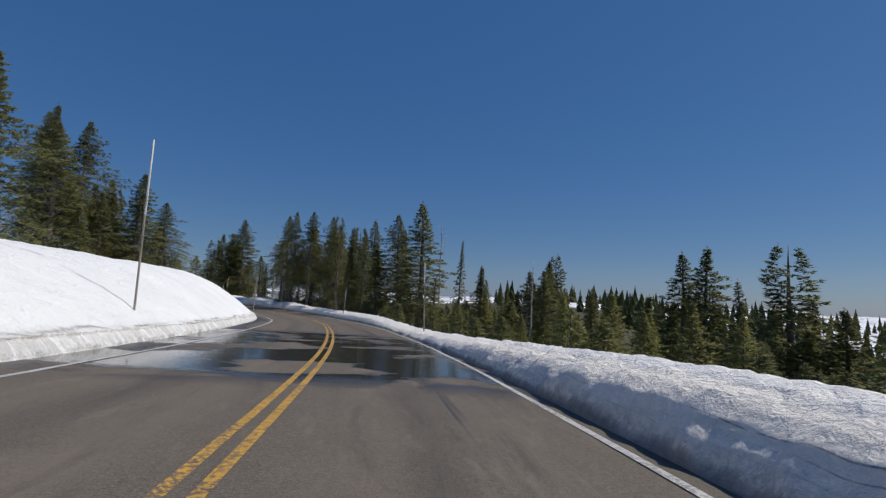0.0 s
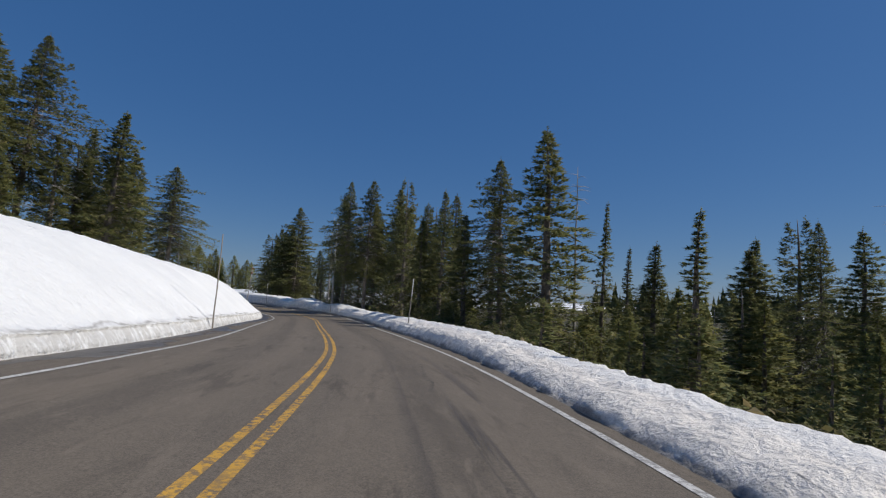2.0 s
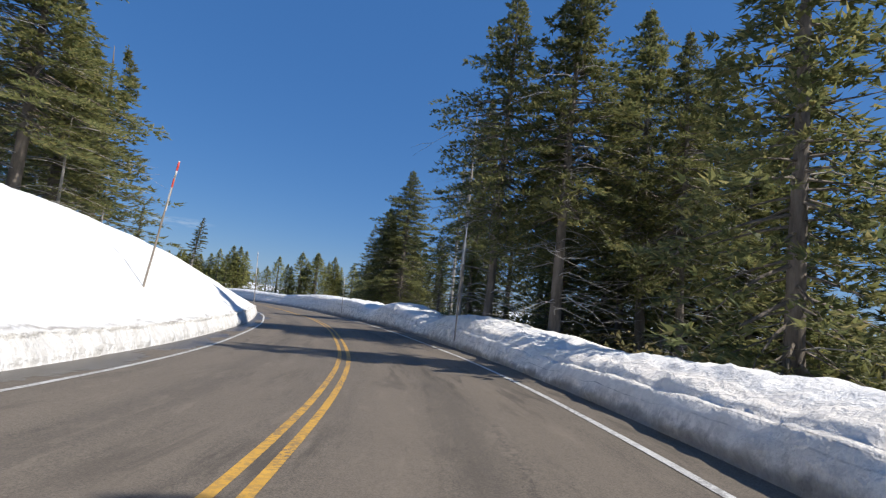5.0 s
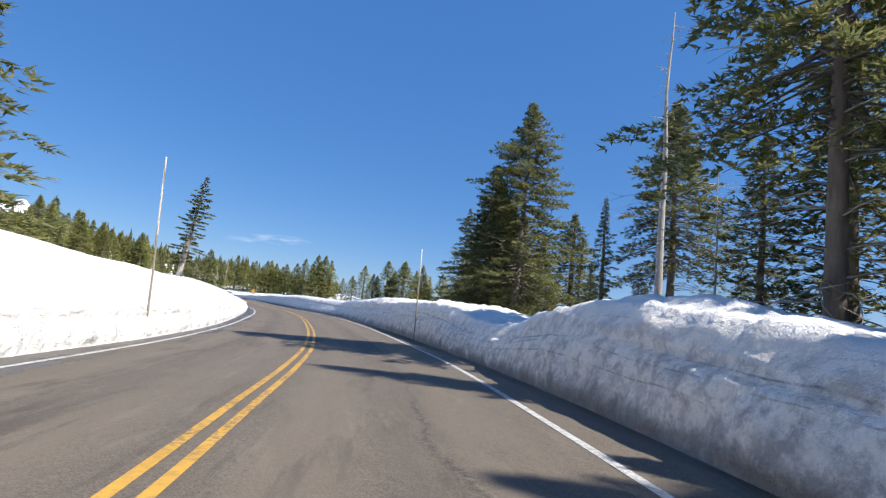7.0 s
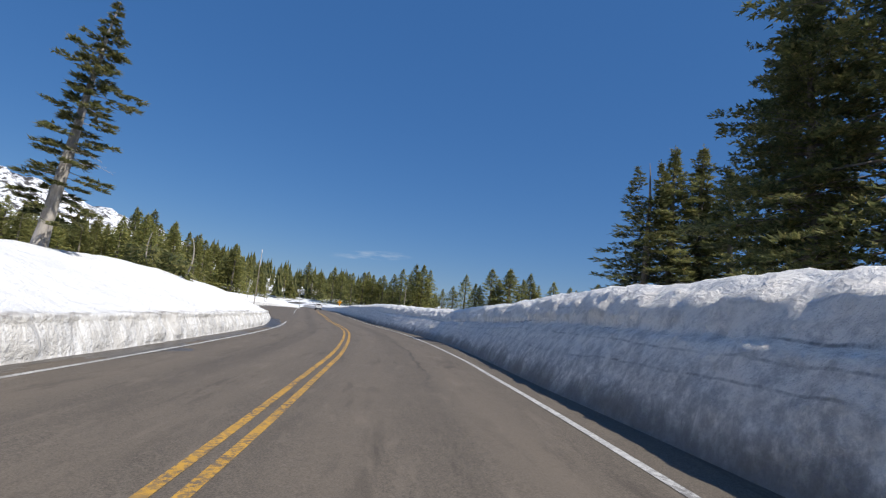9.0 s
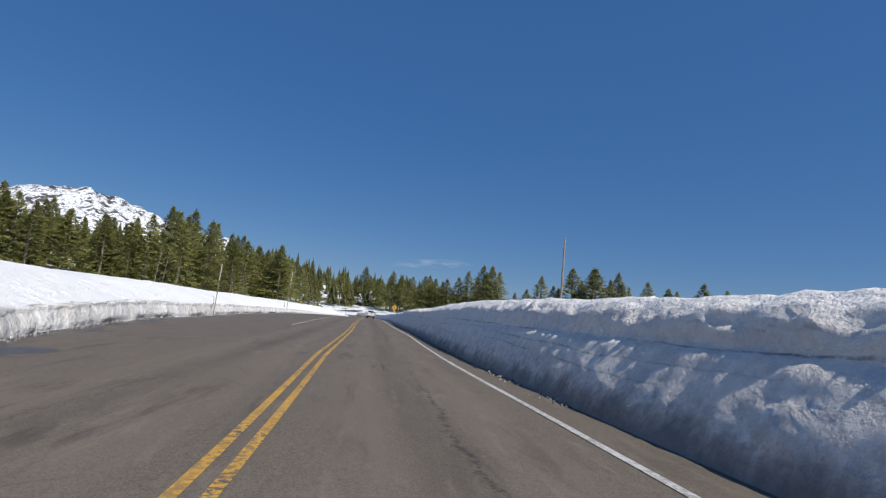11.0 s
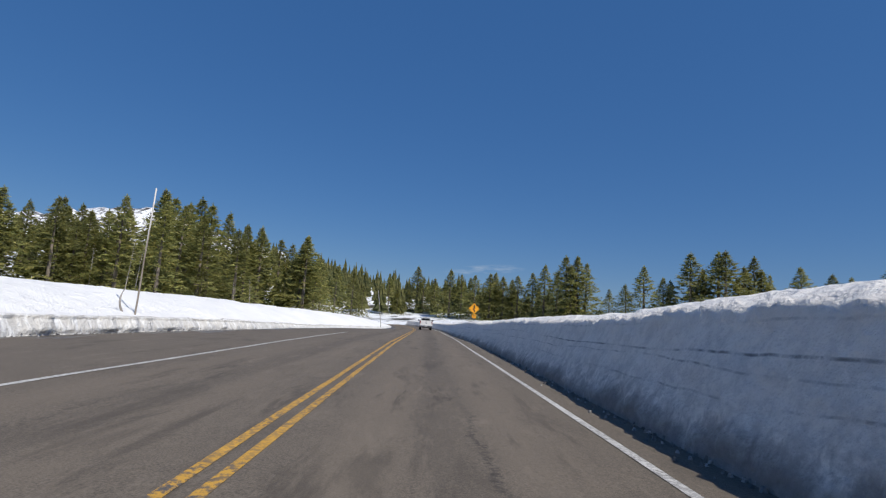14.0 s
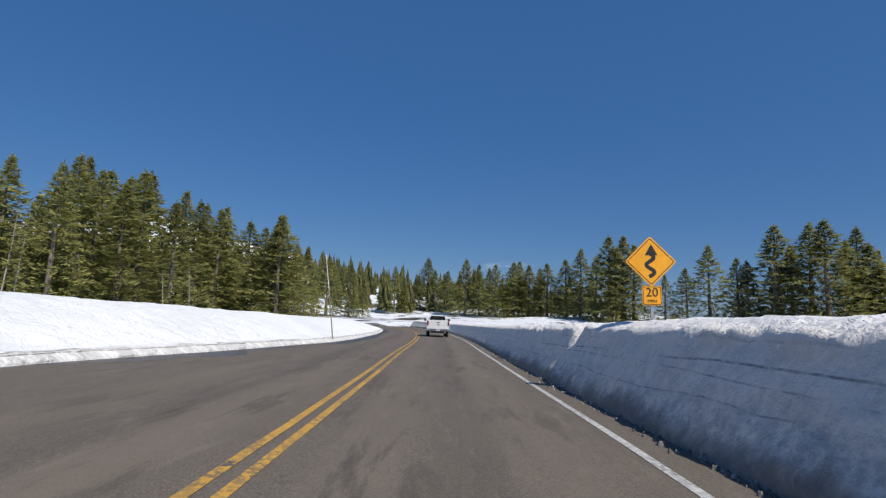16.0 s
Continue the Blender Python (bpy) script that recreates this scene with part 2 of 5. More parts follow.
def asphalt_material():
    m, nt, b = mat("asphalt", .8)
    u = nt.nodes.new("ShaderNodeUVMap")
    sep = nt.nodes.new("ShaderNodeSeparateXYZ")
    nt.links.new(u.outputs[0], sep.inputs[0])
    across, run = sep.outputs[0], sep.outputs[1]
    fine, blotch, big = tex(nt, 60, 4, .7), tex(nt, 1.3, 7, .65), tex(nt, .16, 4, .5)
    c = ramp(nt, big, (.3, (.116, .092, .068)), (.7, (.147, .119, .089)))
    c = mix(nt, .55, c, ramp(nt, blotch, (.3, (.089, .071, .053)), (.5, (.129, .105, .079)), (.75, (.178, .146, .109))))
    c = mix(nt, .4, c, ramp(nt, tex(nt, 18, 7, .8), (.38, (.05, .042, .032)), (.5, (.134, .108, .081)), (.63, (.25, .205, .155))))
    c = mix(nt, .45, c, ramp(nt, fine, (.38, (.045, .038, .031)), (.62, (.24, .205, .163))))

    def band(at, width, low=0.0):
        """One where the way across lies near `at`."""
        return ramp(nt, maths(nt, "DIVIDE", maths(nt, "ABSOLUTE", maths(nt, "SUBTRACT", across, at), 0), width), (.0, grey(1)), (.55, grey(.7)), (1, grey(low)))
    # polished, paler wheel tracks and oil between them
    streak = tex(nt, 1, 5, .6, (1.0, .05, 1), "UV")
    for at in (-2.75, -1.0, .95, 2.65):
        c = mix(nt, maths(nt, "MULTIPLY", band(at, .55), ramp(nt, streak, (.35, grey(.05)), (.65, grey(.6)))), c, (.187, .153, .116))
    for at in (-1.85, 1.8):
        c = mix(nt, maths(nt, "MULTIPLY", band(at, .4), ramp(nt, streak, (.4, grey(.1)), (.65, grey(.6)))), c, (.078, .065, .052))
    # mottled wear: dark smears along the run and pale scuffs
    smear = ramp(nt, tex(nt, 1, 7, .7, (2.2, .3, 1), "UV", .4), (.52, grey(0)), (.62, grey(.7)))
    c = mix(nt, maths(nt, "MULTIPLY", smear, ramp(nt, tex(nt, .3, 3), (.4, grey(.15)), (.65, grey(1)))), c, (.066, .054, .042))
    scuff = ramp(nt, tex(nt, 1, 7, .72, (3.0, .55, 1), "UV", .3), (.55, grey(0)), (.68, grey(.55)))
    c = mix(nt, scuff, c, (.212, .175, .135))
    # cracks
    v = nt.nodes.new("ShaderNodeTexVoronoi")
    v.feature, v.inputs["Scale"].default_value = "DISTANCE_TO_EDGE", .32
    mp, cc = nt.nodes.new("ShaderNodeMapping"), nt.nodes.new("ShaderNodeTexCoord")
    nt.links.new(cc.outputs["Object"], mp.inputs[0])
    nz = nt.nodes.new("ShaderNodeTexNoise")
    nz.inputs["Scale"].default_value = 1.2
    nt.links.new(mp.outputs[0], nz.inputs["Vector"])
    nt.links.new(mix(nt, .22, mp.outputs[0], nz.outputs["Color"]), v.inputs["Vector"])
    crack = maths(nt, "MULTIPLY", ramp(nt, v.outputs["Distance"], (.0, grey(1)), (.006, grey(0))), ramp(nt, tex(nt, .22, 3), (.56, grey(0)), (.66, grey(.35))))
    c = mix(nt, crack, c, (.03, .028, .026))
    # a ragged crack along the middle of each lane
    sway = maths(nt, "MULTIPLY", maths(nt, "SUBTRACT", tex(nt, 1, 6, .65, (.001, .22, 1), "UV"), .5), 1.1)
    for at, much in ((2.1, .8), (-2.1, .4)):
        off = maths(nt, "ABSOLUTE", maths(nt, "SUBTRACT", maths(nt, "SUBTRACT", across, at), sway), 0)
        seam = maths(nt, "MULTIPLY", ramp(nt, maths(nt, "ADD", off, maths(nt, "MULTIPLY", tex(nt, 9, 6, .8), .5)), (.22, grey(1)), (.3, grey(0))),
                     ramp(nt, tex(nt, 1, 4, .5, (.001, .06, 1), "UV"), (.45, grey(0)), (.53, grey(much))))
        c = mix(nt, seam, c, (.035, .031, .027))
    # meltwater lying across the road near the start of the drive
    wet = maths(nt, "MULTIPLY", ramp(nt, tex(nt, 1, 5, .55, (.32, .5, 1), "UV", .4), (.43, grey(0)), (.475, grey(1))),
                ramp(nt, maths(nt, "DIVIDE", maths(nt, "ABSOLUTE", maths(nt, "SUBTRACT", run, 17.5), 0), 9.5), (.0, grey(1)), (.8, grey(1)), (1, grey(0))))
    damp = maths(nt, "MULTIPLY", maths(nt, "MULTIPLY", ramp(nt, tex(nt, 1, 5, .6, (1.6, .04, 1), "UV"), (.535, grey(0)), (.6, grey(.6))), band(2.1, .8)),
                 ramp(nt, maths(nt, "DIVIDE", maths(nt, "ABSOLUTE", maths(nt, "SUBTRACT", run, 22), 0), 26), (.0, grey(1)), (.6, grey(1)), (1, grey(0))))
    edge = maths(nt, "MULTIPLY", ramp(nt, tex(nt, 1, 6, .6, (2, .3, 1), "UV"), (.35, grey(0)), (.6, grey(1))), band(4.7, .35))
    # meltwater that seeps from under the sunlit bank
    foot = nt.nodes.new("ShaderNodeUVMap")
    foot.uv_map = "Foot"
    fsep = nt.nodes.new("ShaderNodeSeparateXYZ")
    nt.links.new(foot.outputs[0], fsep.inputs[0])
    reach = maths(nt, "MULTIPLY", ramp(nt, tex(nt, 1, 6, .65, (.5, .28, 1), "UV", .5), (.42, grey(.12)), (.7, grey(1))), 1.5)
    seep = ramp(nt, maths(nt, "SUBTRACT", fsep.outputs[0], reach), (.0, grey(.62)), (.12, grey(0)))
    wetness = maths(nt, "MAXIMUM", maths(nt, "MAXIMUM", wet, damp), maths(nt, "MAXIMUM", edge, seep))
    c = mix(nt, maths(nt, "MULTIPLY", wetness, .88), c, (.014, .013, .013))
    nt.links.new(c, b.inputs["Base Color"])
    nt.links.new(ramp(nt, wetness, (0, grey(.82)), (1, grey(.12))), b.inputs["Roughness"])
    nt.links.new(ramp(nt, wetness, (0, grey(.4)), (1, grey(.3))), b.inputs["Specular IOR Level"])
    bump(nt, b, maths(nt, "MULTIPLY", maths(nt, "ADD", fine, maths(nt, "MULTIPLY", crack, -1.5)), maths(nt, "SUBTRACT", 1.0, maths(nt, "MULTIPLY", wet, .95))), .35, .01)
    return m


def paint_material(name, colour, wear):
    m, nt, b = mat(name, .7)
    chips = maths(nt, "MULTIPLY", ramp(nt, tex(nt, 14, 6, .75), (.46, grey(0)), (.55, grey(1))), ramp(nt, tex(nt, .7, 5, .65), (.35, grey(.15)), (.6, grey(wear))))
    tint = ramp(nt, tex(nt, 3, 5), (.3, tuple(v * .82 for v in colour)), (.7, colour))
    nt.links.new(mix(nt, chips, tint, (.1, .092, .085)), b.inputs["Base Color"])
    bump(nt, b, tex(nt, 60, 3), .2, .006)
    return m


M_ROAD = asphalt_material()
M_YELLOW = paint_material("yellow_road_paint", (.62, .345, .05), 1.0)
M_WHITE = paint_material("white_road_paint", (.62, .61, .58), .7)


def floor_material():
    m, nt, b = mat("forest_litter", .9)
    c = ramp(nt, tex(nt, 2.5, 8, .7), (.3, (.03, .024, .016)), (.5, (.07, .06, .035)), (.62, (.06, .075, .03)), (.8, (.12, .1, .07)))
    c = mix(nt, ramp(nt, tex(nt, .16, 5, .6), (.68, grey(0)), (.72, grey(1))), c, (.8, .82, .85))
    nt.links.new(c, b.inputs["Base Color"])
    bump(nt, b, tex(nt, 5, 6, .7), .7, .12)
    return m


M_FLOOR = floor_material()


def land_material(name, snow_at, dark, size=.02, trees=.58):
    m, nt, b = mat(name, .9)
    f = tex(nt, size, 8, .68)
    c = ramp(nt, f, (snow_at - .03, dark), (snow_at + .02, (.85, .87, .9)))
    c = mix(nt, ramp(nt, tex(nt, .11, 6, .7), (trees, grey(0)), (trees + .05, grey(.85))), c, dark)
    nt.links.new(c, b.inputs["Base Color"])
    bump(nt, b, tex(nt, .06, 8, .7), .8, 4)
    return m


M_LAND = land_material("snowy_land", .44, (.055, .05, .04))
M_PEAK = land_material("mountain_snow_and_rock", .465, (.06, .055, .055), .028, .53)


def needle_material(name, stops):
    m, nt, b = mat(name, .65)
    g = nt.nodes.new("ShaderNodeNewGeometry")
    c = ramp(nt, g.outputs["Random Per Island"], *stops)
    o = nt.nodes.new("ShaderNodeObjectInfo")
    hue = nt.nodes.new("ShaderNodeHueSaturation")
    nt.links.new(ramp(nt, o.outputs["Random"], (0, grey(1.1)), (1, grey(1.75))), hue.inputs["Value"])
    nt.links.new(c, hue.inputs["Color"])
    c = mix(nt, ramp(nt, tex(nt, .8, 4), (.4, grey(0)), (.75, grey(.4))), hue.outputs[0], (.17, .15, .045))
    nt.links.new(c, b.inputs["Base Color"])
    b.inputs["Specular IOR Level"].default_value = .3
    tr = nt.nodes.new("ShaderNodeBsdfTranslucent")
    nt.links.new(c, tr.inputs[0])
    ms = nt.nodes.new("ShaderNodeMixShader")
    ms.inputs[0].default_value = .45
    nt.links.new(b.outputs[0], ms.inputs[1])
    nt.links.new(tr.outputs[0], ms.inputs[2])
    nt.links.new(ms.outputs[0], nt.nodes["Material Output"].inputs[0])
    return m


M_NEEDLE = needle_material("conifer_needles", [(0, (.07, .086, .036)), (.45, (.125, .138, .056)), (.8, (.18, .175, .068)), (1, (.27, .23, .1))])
# brighter copy of the needles: the sun on the far trees is in the colour
M_NEEDLE_BRIGHT = needle_material("brightened_needles", [(0, (.13, .145, .056)), (.6, (.215, .22, .077)), (1, (.32, .285, .1))])


M_NEEDLE_DIM = needle_material("woodland_needles", [(0, (.07, .082, .035)), (.6, (.115, .12, .046)), (1, (.17, .16, .06))])


M_SHRUB = needle_material("shrub_leaves", [(0, (.06, .055, .03)), (.5, (.11, .1, .04)), (.8, (.16, .125, .06)), (1, (.22, .18, .09))])


def bark_material(name, dark, light):
    m, nt, b = mat(name, .9)
    f = tex(nt, 3, 7, .7, (1, 1, .25))
    nt.links.new(ramp(nt, f, (.3, dark), (.7, light)), b.inputs["Base Color"])
    bump(nt, b, tex(nt, 9, 6, .7, (1, 1, .2)), .8, .05)
    return m


M_BARK = bark_material("grey_brown_bark", (.07, .058, .047), (.27, .225, .185))
M_DEAD = bark_material("weathered_deadwood", (.22, .2, .18), (.52, .48, .44))
M_POLE = bark_material("weathered_pole_wood", (.16, .13, .1), (.42, .37, .31))

# ---------------------------------------------------------------- plan of the road
# The centre line: x, y, z and the cross fall in degrees (positive: the left side lies lower).
ROAD = [
    (2.5, -36, .8, -1.6), (.2, -16, .35, -1.6), (-1.72, -.22, .05, -1.61), (-3.64, 14.39, -.3, -1.48),
    (-6.45, 29.02, -.64, -1.23), (-10.23, 43.69, -.96, -1.03), (-17.51, 62.3, -1.33, .32), (-25.79, 82.34, -1.71, 1.78),
    (-33.62, 95.6, -1.77, 1.69), (-42.13, 107.51, -1.74, 1.65), (-52.04, 118.79, -1.74, 1.61), (-63.73, 130.21, -1.65, 1.63),
    (-80.5, 144.8, -1.56, 1.0), (-97.38, 156.69, -1.46, .41), (-111.52, 166.81, -1.3, .12), (-126.62, 177.31, -1.13, -.52),
    (-141.93, 188.24, -.95, -1.0), (-156.94, 198.89, -.85, -1.2), (-173.62, 210.64, -.86, -1.0), (-190, 222.2, -.88, -.5),
    (-207, 233.2, -.85, 0), (-224, 242.5, -.75, .8), (-241, 249, -.6, 1), (-262, 253, -.4, 1), (-290, 254, -.2, 1)]


def spline(points, n):
    """A smooth line through the points, n steps to each stretch."""
    c, out = np.array(points, float), []
    for i in range(len(c) - 1):
        p0, p1, p2, p3 = c[max(i - 1, 0)], c[i], c[i + 1], c[min(i + 2, len(c) - 1)]
        d0, d1, d2 = [max(np.hypot(*(b - a)[:2]) ** .5, .001) for a, b in ((p0, p1), (p1, p2), (p2, p3))]
        m1 = ((p1 - p0) / d0 - (p2 - p0) / (d0 + d1) + (p2 - p1) / d1) * d1 if i else p2 - p1
        m2 = ((p2 - p1) / d1 - (p3 - p1) / (d1 + d2) + (p3 - p2) / d2) * d1 if i < len(c) - 2 else p2 - p1
        for u in np.arange(n) / n:
            out.append((2 * u**3 - 3 * u * u + 1) * p1 + (u**3 - 2 * u * u + u) * m1 + (3 * u * u - 2 * u**3) * p2 + (u**3 - u * u) * m2)
    return np.array(out + [c[-1]])


LINE = spline(ROAD, 30)
RUN = np.concatenate([[0], np.cumsum(np.hypot(*np.diff(LINE[:, :2], axis=0).T))])
RUN -= RUN[60]
AHEAD = np.gradient(LINE[:, :2], axis=0)
AHEAD /= np.linalg.norm(AHEAD, axis=1, keepdims=True)


def along(s):
    """Centre, direction ahead and direction to the right at s metres along the road, with the fall across."""
    x, y, z, fall = [np.interp(s, RUN, LINE[:, k]) for k in range(4)]
    a = np.array([np.interp(s, RUN, AHEAD[:, 0]), np.interp(s, RUN, AHEAD[:, 1])])
    a /= np.hypot(*a)
    return np.array([x, y, z]), a, np.array([a[1], -a[0]]), math.tan(math.radians(fall))


def tilt(s, d, fall):
    """Height of the road's surface at d over its centre line; the ploughed turnout on the left falls away."""
    dip = .018 * max(0.0, -4 - max(d, -12)) * min(1, max(0, (s - 190) / 20)) * min(1, max(0, (300 - s) / 20))
    return fall * min(max(d, -6), 6) - dip


def place(s, d, h=0.0):
    """World place at s along, d to the right of the centre line and h above the road's surface there."""
    c, a, r, fall = along(s)
    return (c[0] + r[0] * d, c[1] + r[1] * d, c[2] + tilt(s, d, fall) + h)


def road_coords(x, y):
    k = int(np.argmin((LINE[:, 0] - x) ** 2 + (LINE[:, 1] - y) ** 2))
    v = np.array([x, y]) - LINE[k, :2]
    return RUN[k] + v @ AHEAD[k], v @ np.array([AHEAD[k, 1], -AHEAD[k, 0]])


def table(*pairs):
    xs, ys = zip(*pairs)
    return lambda s: float(np.interp(s, xs, ys))


# Right bank: foot, crest height, and the ground behind it at 9, 14 and 30 m from the centre line.
foot_r = table((-20, 4.6), (5, 4.55), (30, 4.4), (52, 4.75), (95, 4.95), (130, 4.8), (150, 4.75), (163, 5.0), (180, 4.8), (200, 4.65), (235, 4.6), (255, 4.7), (275, 4.4), (300, 4.3))
crest_r = table((-20, .85), (5, .8), (10, .75), (13, .64), (15.5, .56), (19.5, .46), (27, .33), (33, .31), (36, .37), (41, .46), (47, .66), (56, .77), (64, .78), (80, .8), (88, .72), (91, 0.63), (93.1, 0.77), (94.2, 0.90), (96.2, 0.99), (98.2, 1.11), (100, 1.25), (101, 1.29), (103, 1.24), (105, 0.95), (107.7, 0.64), (108.5, 0.79), (109.5, 1.01), (112.8, 1.18), (114.5, 1.37), (116, 1.57), (117.4, 1.67), (119.2, 1.61), (120.5, 1.41), (121.5, 1.20), (122.4, 1.07), (124.5, 1.07), (126.5, 1.24), (127.8, 1.39), (129.2, 1.55), (131, 1.67), (133.5, 1.74), (140, 1.79), (145, 1.9), (151, 1.98), (155, 1.92), (158, 1.82), (164, 1.78), (170, 1.6), (182, 1.75))
crest_r2 = table((182, 1.75), (195, 2.05), (204, 2.06), (207, 2.0), (214, 1.92), (222, 1.93), (226, 1.91), (231, 1.88), (234, 1.82), (238, 1.63), (241, 1.62), (247, 1.62), (252, 1.61), (258, 1.48), (262, 1.42), (270, 1.52), (278, 1.42), (286, 1.35), (300, 1.28), (340, 1.2))
near_r = table((-20, .1), (30, -.3), (50, .0), (75, .1), (95, .5), (112, .8), (125, .8), (140, 1.2), (160, 1.3), (340, 1.0))
mid_r = table((-20, -2.4), (30, -2.6), (60, -2), (80, -.7), (100, .1), (115, .5), (135, .9), (160, 1.2), (340, .9))
far_r = table((-20, -7), (40, -7), (70, -4), (95, -1), (120, .4), (160, 1.1), (340, .8))
face_r = table((-20, .76), (55, .74), (75, .76), (100, .8), (115, .84), (138, .84), (150, .63), (165, .6), (182, .68), (196, .8), (212, .82), (228, .85), (300, .86))
slope_r = table((-20, 0), (45, .05), (60, 0), (85, -.1), (100, -.15), (145, .15), (170, .15), (195, -.1), (215, .1), (300, .1))
# The painted centre line wanders this far from the line of the plan.
lane = table((-30, .62), (6, .62), (29, .56), (52, .52), (66, .62), (93, .57), (116, .22), (124, .3), (140, .27), (154, .48), (165, .44), (180, .4), (197, .36), (214, .32), (233, .23), (251, .12), (270, .25), (300, .2))
# Left bank: foot, height of the cut lip, crest height and its distance, ground 40 m off.
foot_l = table((-20, -3.9), (10, -3.95), (30, -4.25), (60, -4.4), (95, -4.2), (118, -4.1), (124, -3.9), (133, -3.88), (150, -4.0), (170, -4.0), (180, -4.4), (190, -7.0), (203, -9.5), (226, -10.1), (240, -9.5), (248, -9.0), (255, -8.1), (262, -7.5), (268, -6.8), (275, -6.3), (280, -5.2), (286, -4.3), (292, -3.55), (300, -3.5), (345, -3.8))
lip_l = table((-20, .35), (40, .4), (60, .5), (100, .6), (120, .75), (165, .75), (185, .6), (200, .88), (222, .84), (238, .66), (255, .48), (268, .22), (345, .2))
crest_l = table((-20, 2.5), (16, 2.75), (31, 3.1), (45, 3.5), (60, 3.85), (80, 4.0), (100, 4.15), (110, 3.75), (120, 3.1), (130, 2.65), (150, 2.4), (165, 2.45), (180, 2.1), (195, 1.95), (215, 2.1), (230, 1.9), (245, 1.77), (262, 1.7), (280, 1.6), (300, 1.25), (345, 1.2))
span_l = table((-20, 6.0), (120, 6.2), (170, 6.0), (205, 5.0), (345, 5.5))
far_l = table((-20, 4.5), (60, 6.5), (110, 6.0), (150, 3.2), (200, 2.6), (345, 2.2))


def right_profile(s):
    """The right bank's section: distances from the centre line and heights, from the foot to the wood."""
    b = foot_r(s)
    h = crest_r(s) if s < 182 else crest_r2(s)
    steep, late = min(1, max(0, (s - 70) / 60)), min(1, max(0, (s - 186) / 16))
    h += .11 * steep * (1 - late)
    early = 1 - min(1, max(0, (s - 60) / 25))
    # a cut face below, a rough slope set back above it; further on an upright wall
    cut, w = face_r(s), 1.0 + slope_r(s)
    mid = min(1, max(0, (s - 138) / 12)) * (1 - late)
    w *= 1 - .3 * mid
    return [(b, 0), (b + .12 + .17 * late + .18 * mid, h * cut * .45), (b + .3 + .22 * late + .3 * mid, h * cut * .8), (b + .5 + .16 * late + .3 * mid, h * cut), (b + .1 * late + .28 * mid + .62 + .25 * (1 - steep), h * (cut + .1 - .08 * late)), (b + .12 * late + .2 * mid + .5 + w * (.55 - .15 * late), h * (.28 * cut + .72)), (b + .15 * mid + .5 + w * (1 - .25 * late), h),
            (b + 1.3 + w + .9 * steep + .2 * late - .35 * early, h - .02 - .75 * early), (9.5, near_r(s) - .95 * early), (14, mid_r(s)), (30, far_r(s)), (60, far_r(s) * 1.9 - .5), (160, far_r(s) * 4.5 - .5)]


def ground(s, d):
    """Height of the snow or the soil above the road at a place beside it."""
    if d >= 0:
        return 0.0 if d < foot_r(s) else float(np.interp(d, *zip(*right_profile(s))))
    b, w = foot_l(s), span_l(s)
    if d > b:
        return 0.0
    lip, h, k = lip_l(s), crest_l(s), b - d
    if k < .35:
        return lip * (k / .35) ** .5
    u = (k - .35) / (w - .35)
    if u < 1:
        return lip + (h - lip) * (1 - (1 - u) ** 1.6)
    return float(np.interp(-d, *zip((w - b, h), (w - b + 4, h + .12), (40, far_l(s)), (80, far_l(s) + 1))))


# ---------------------------------------------------------------- builders
def mesh_ob(name, verts, faces, material, parent=None, label="", smooth=True, uv=None):
    me = bpy.data.meshes.new(name)
    me.from_pydata([tuple(v) for v in verts], [], faces)
    me.materials.append(material)
    if uv is not None:
        layer = me.uv_layers.new(name="UVMap")
        idx = np.empty(len(me.loops), int)
        me.loops.foreach_get("vertex_index", idx)
        layer.data.foreach_set("uv", np.asarray(uv, float)[idx].ravel())
    me.polygons.foreach_set("use_smooth", [smooth] * len(me.polygons))
    me.update()
    ob = new(name, me)
    ob.parent = parent
    return tagged(ob, label)


def part(name, bm, material, parent=None, label="", smooth=False):
    """Links a bmesh as one mesh object under a thing or a part."""
    me = bpy.data.meshes.new(name)
    bm.to_mesh(me)
    bm.free()
    me.materials.append(material)
    me.polygons.foreach_set("use_smooth", [smooth] * len(me.polygons))
    ob = new(name, me)
    ob.parent = parent
    return tagged(ob, label)


def box(x0, y0, z0, x1, y1, z1, bevel=0.0, segments=2):
    bm = bmesh.new()
    bmesh.ops.create_cube(bm, size=1)
    for v in bm.verts:
        v.co = ((x0 + x1) / 2 + v.co.x * (x1 - x0), (y0 + y1) / 2 + v.co.y * (y1 - y0), (z0 + z1) / 2 + v.co.z * (z1 - z0))
    if bevel:
        bmesh.ops.bevel(bm, geom=bm.edges[:], offset=bevel, segments=segments, affect="EDGES", profile=.5)
    return bm


def tube(rings, sides=8, cap=True):
    """Verts and faces of a tube through (centre, radius) rings, upright sections."""
    vs, fs = [], []
    for c, r in rings:
        for k in range(sides):
            a = 2 * math.pi * k / sides
            vs.append((c[0] + r * math.cos(a), c[1] + r * math.sin(a), c[2]))
    for i in range(len(rings) - 1):
        for k in range(sides):
            a, b = i * sides + k, i * sides + (k + 1) % sides
            fs.append((a, b, b + sides, a + sides))
    if cap:
        fs.append(tuple(range((len(rings) - 1) * sides, len(rings) * sides)))
    return vs, fs


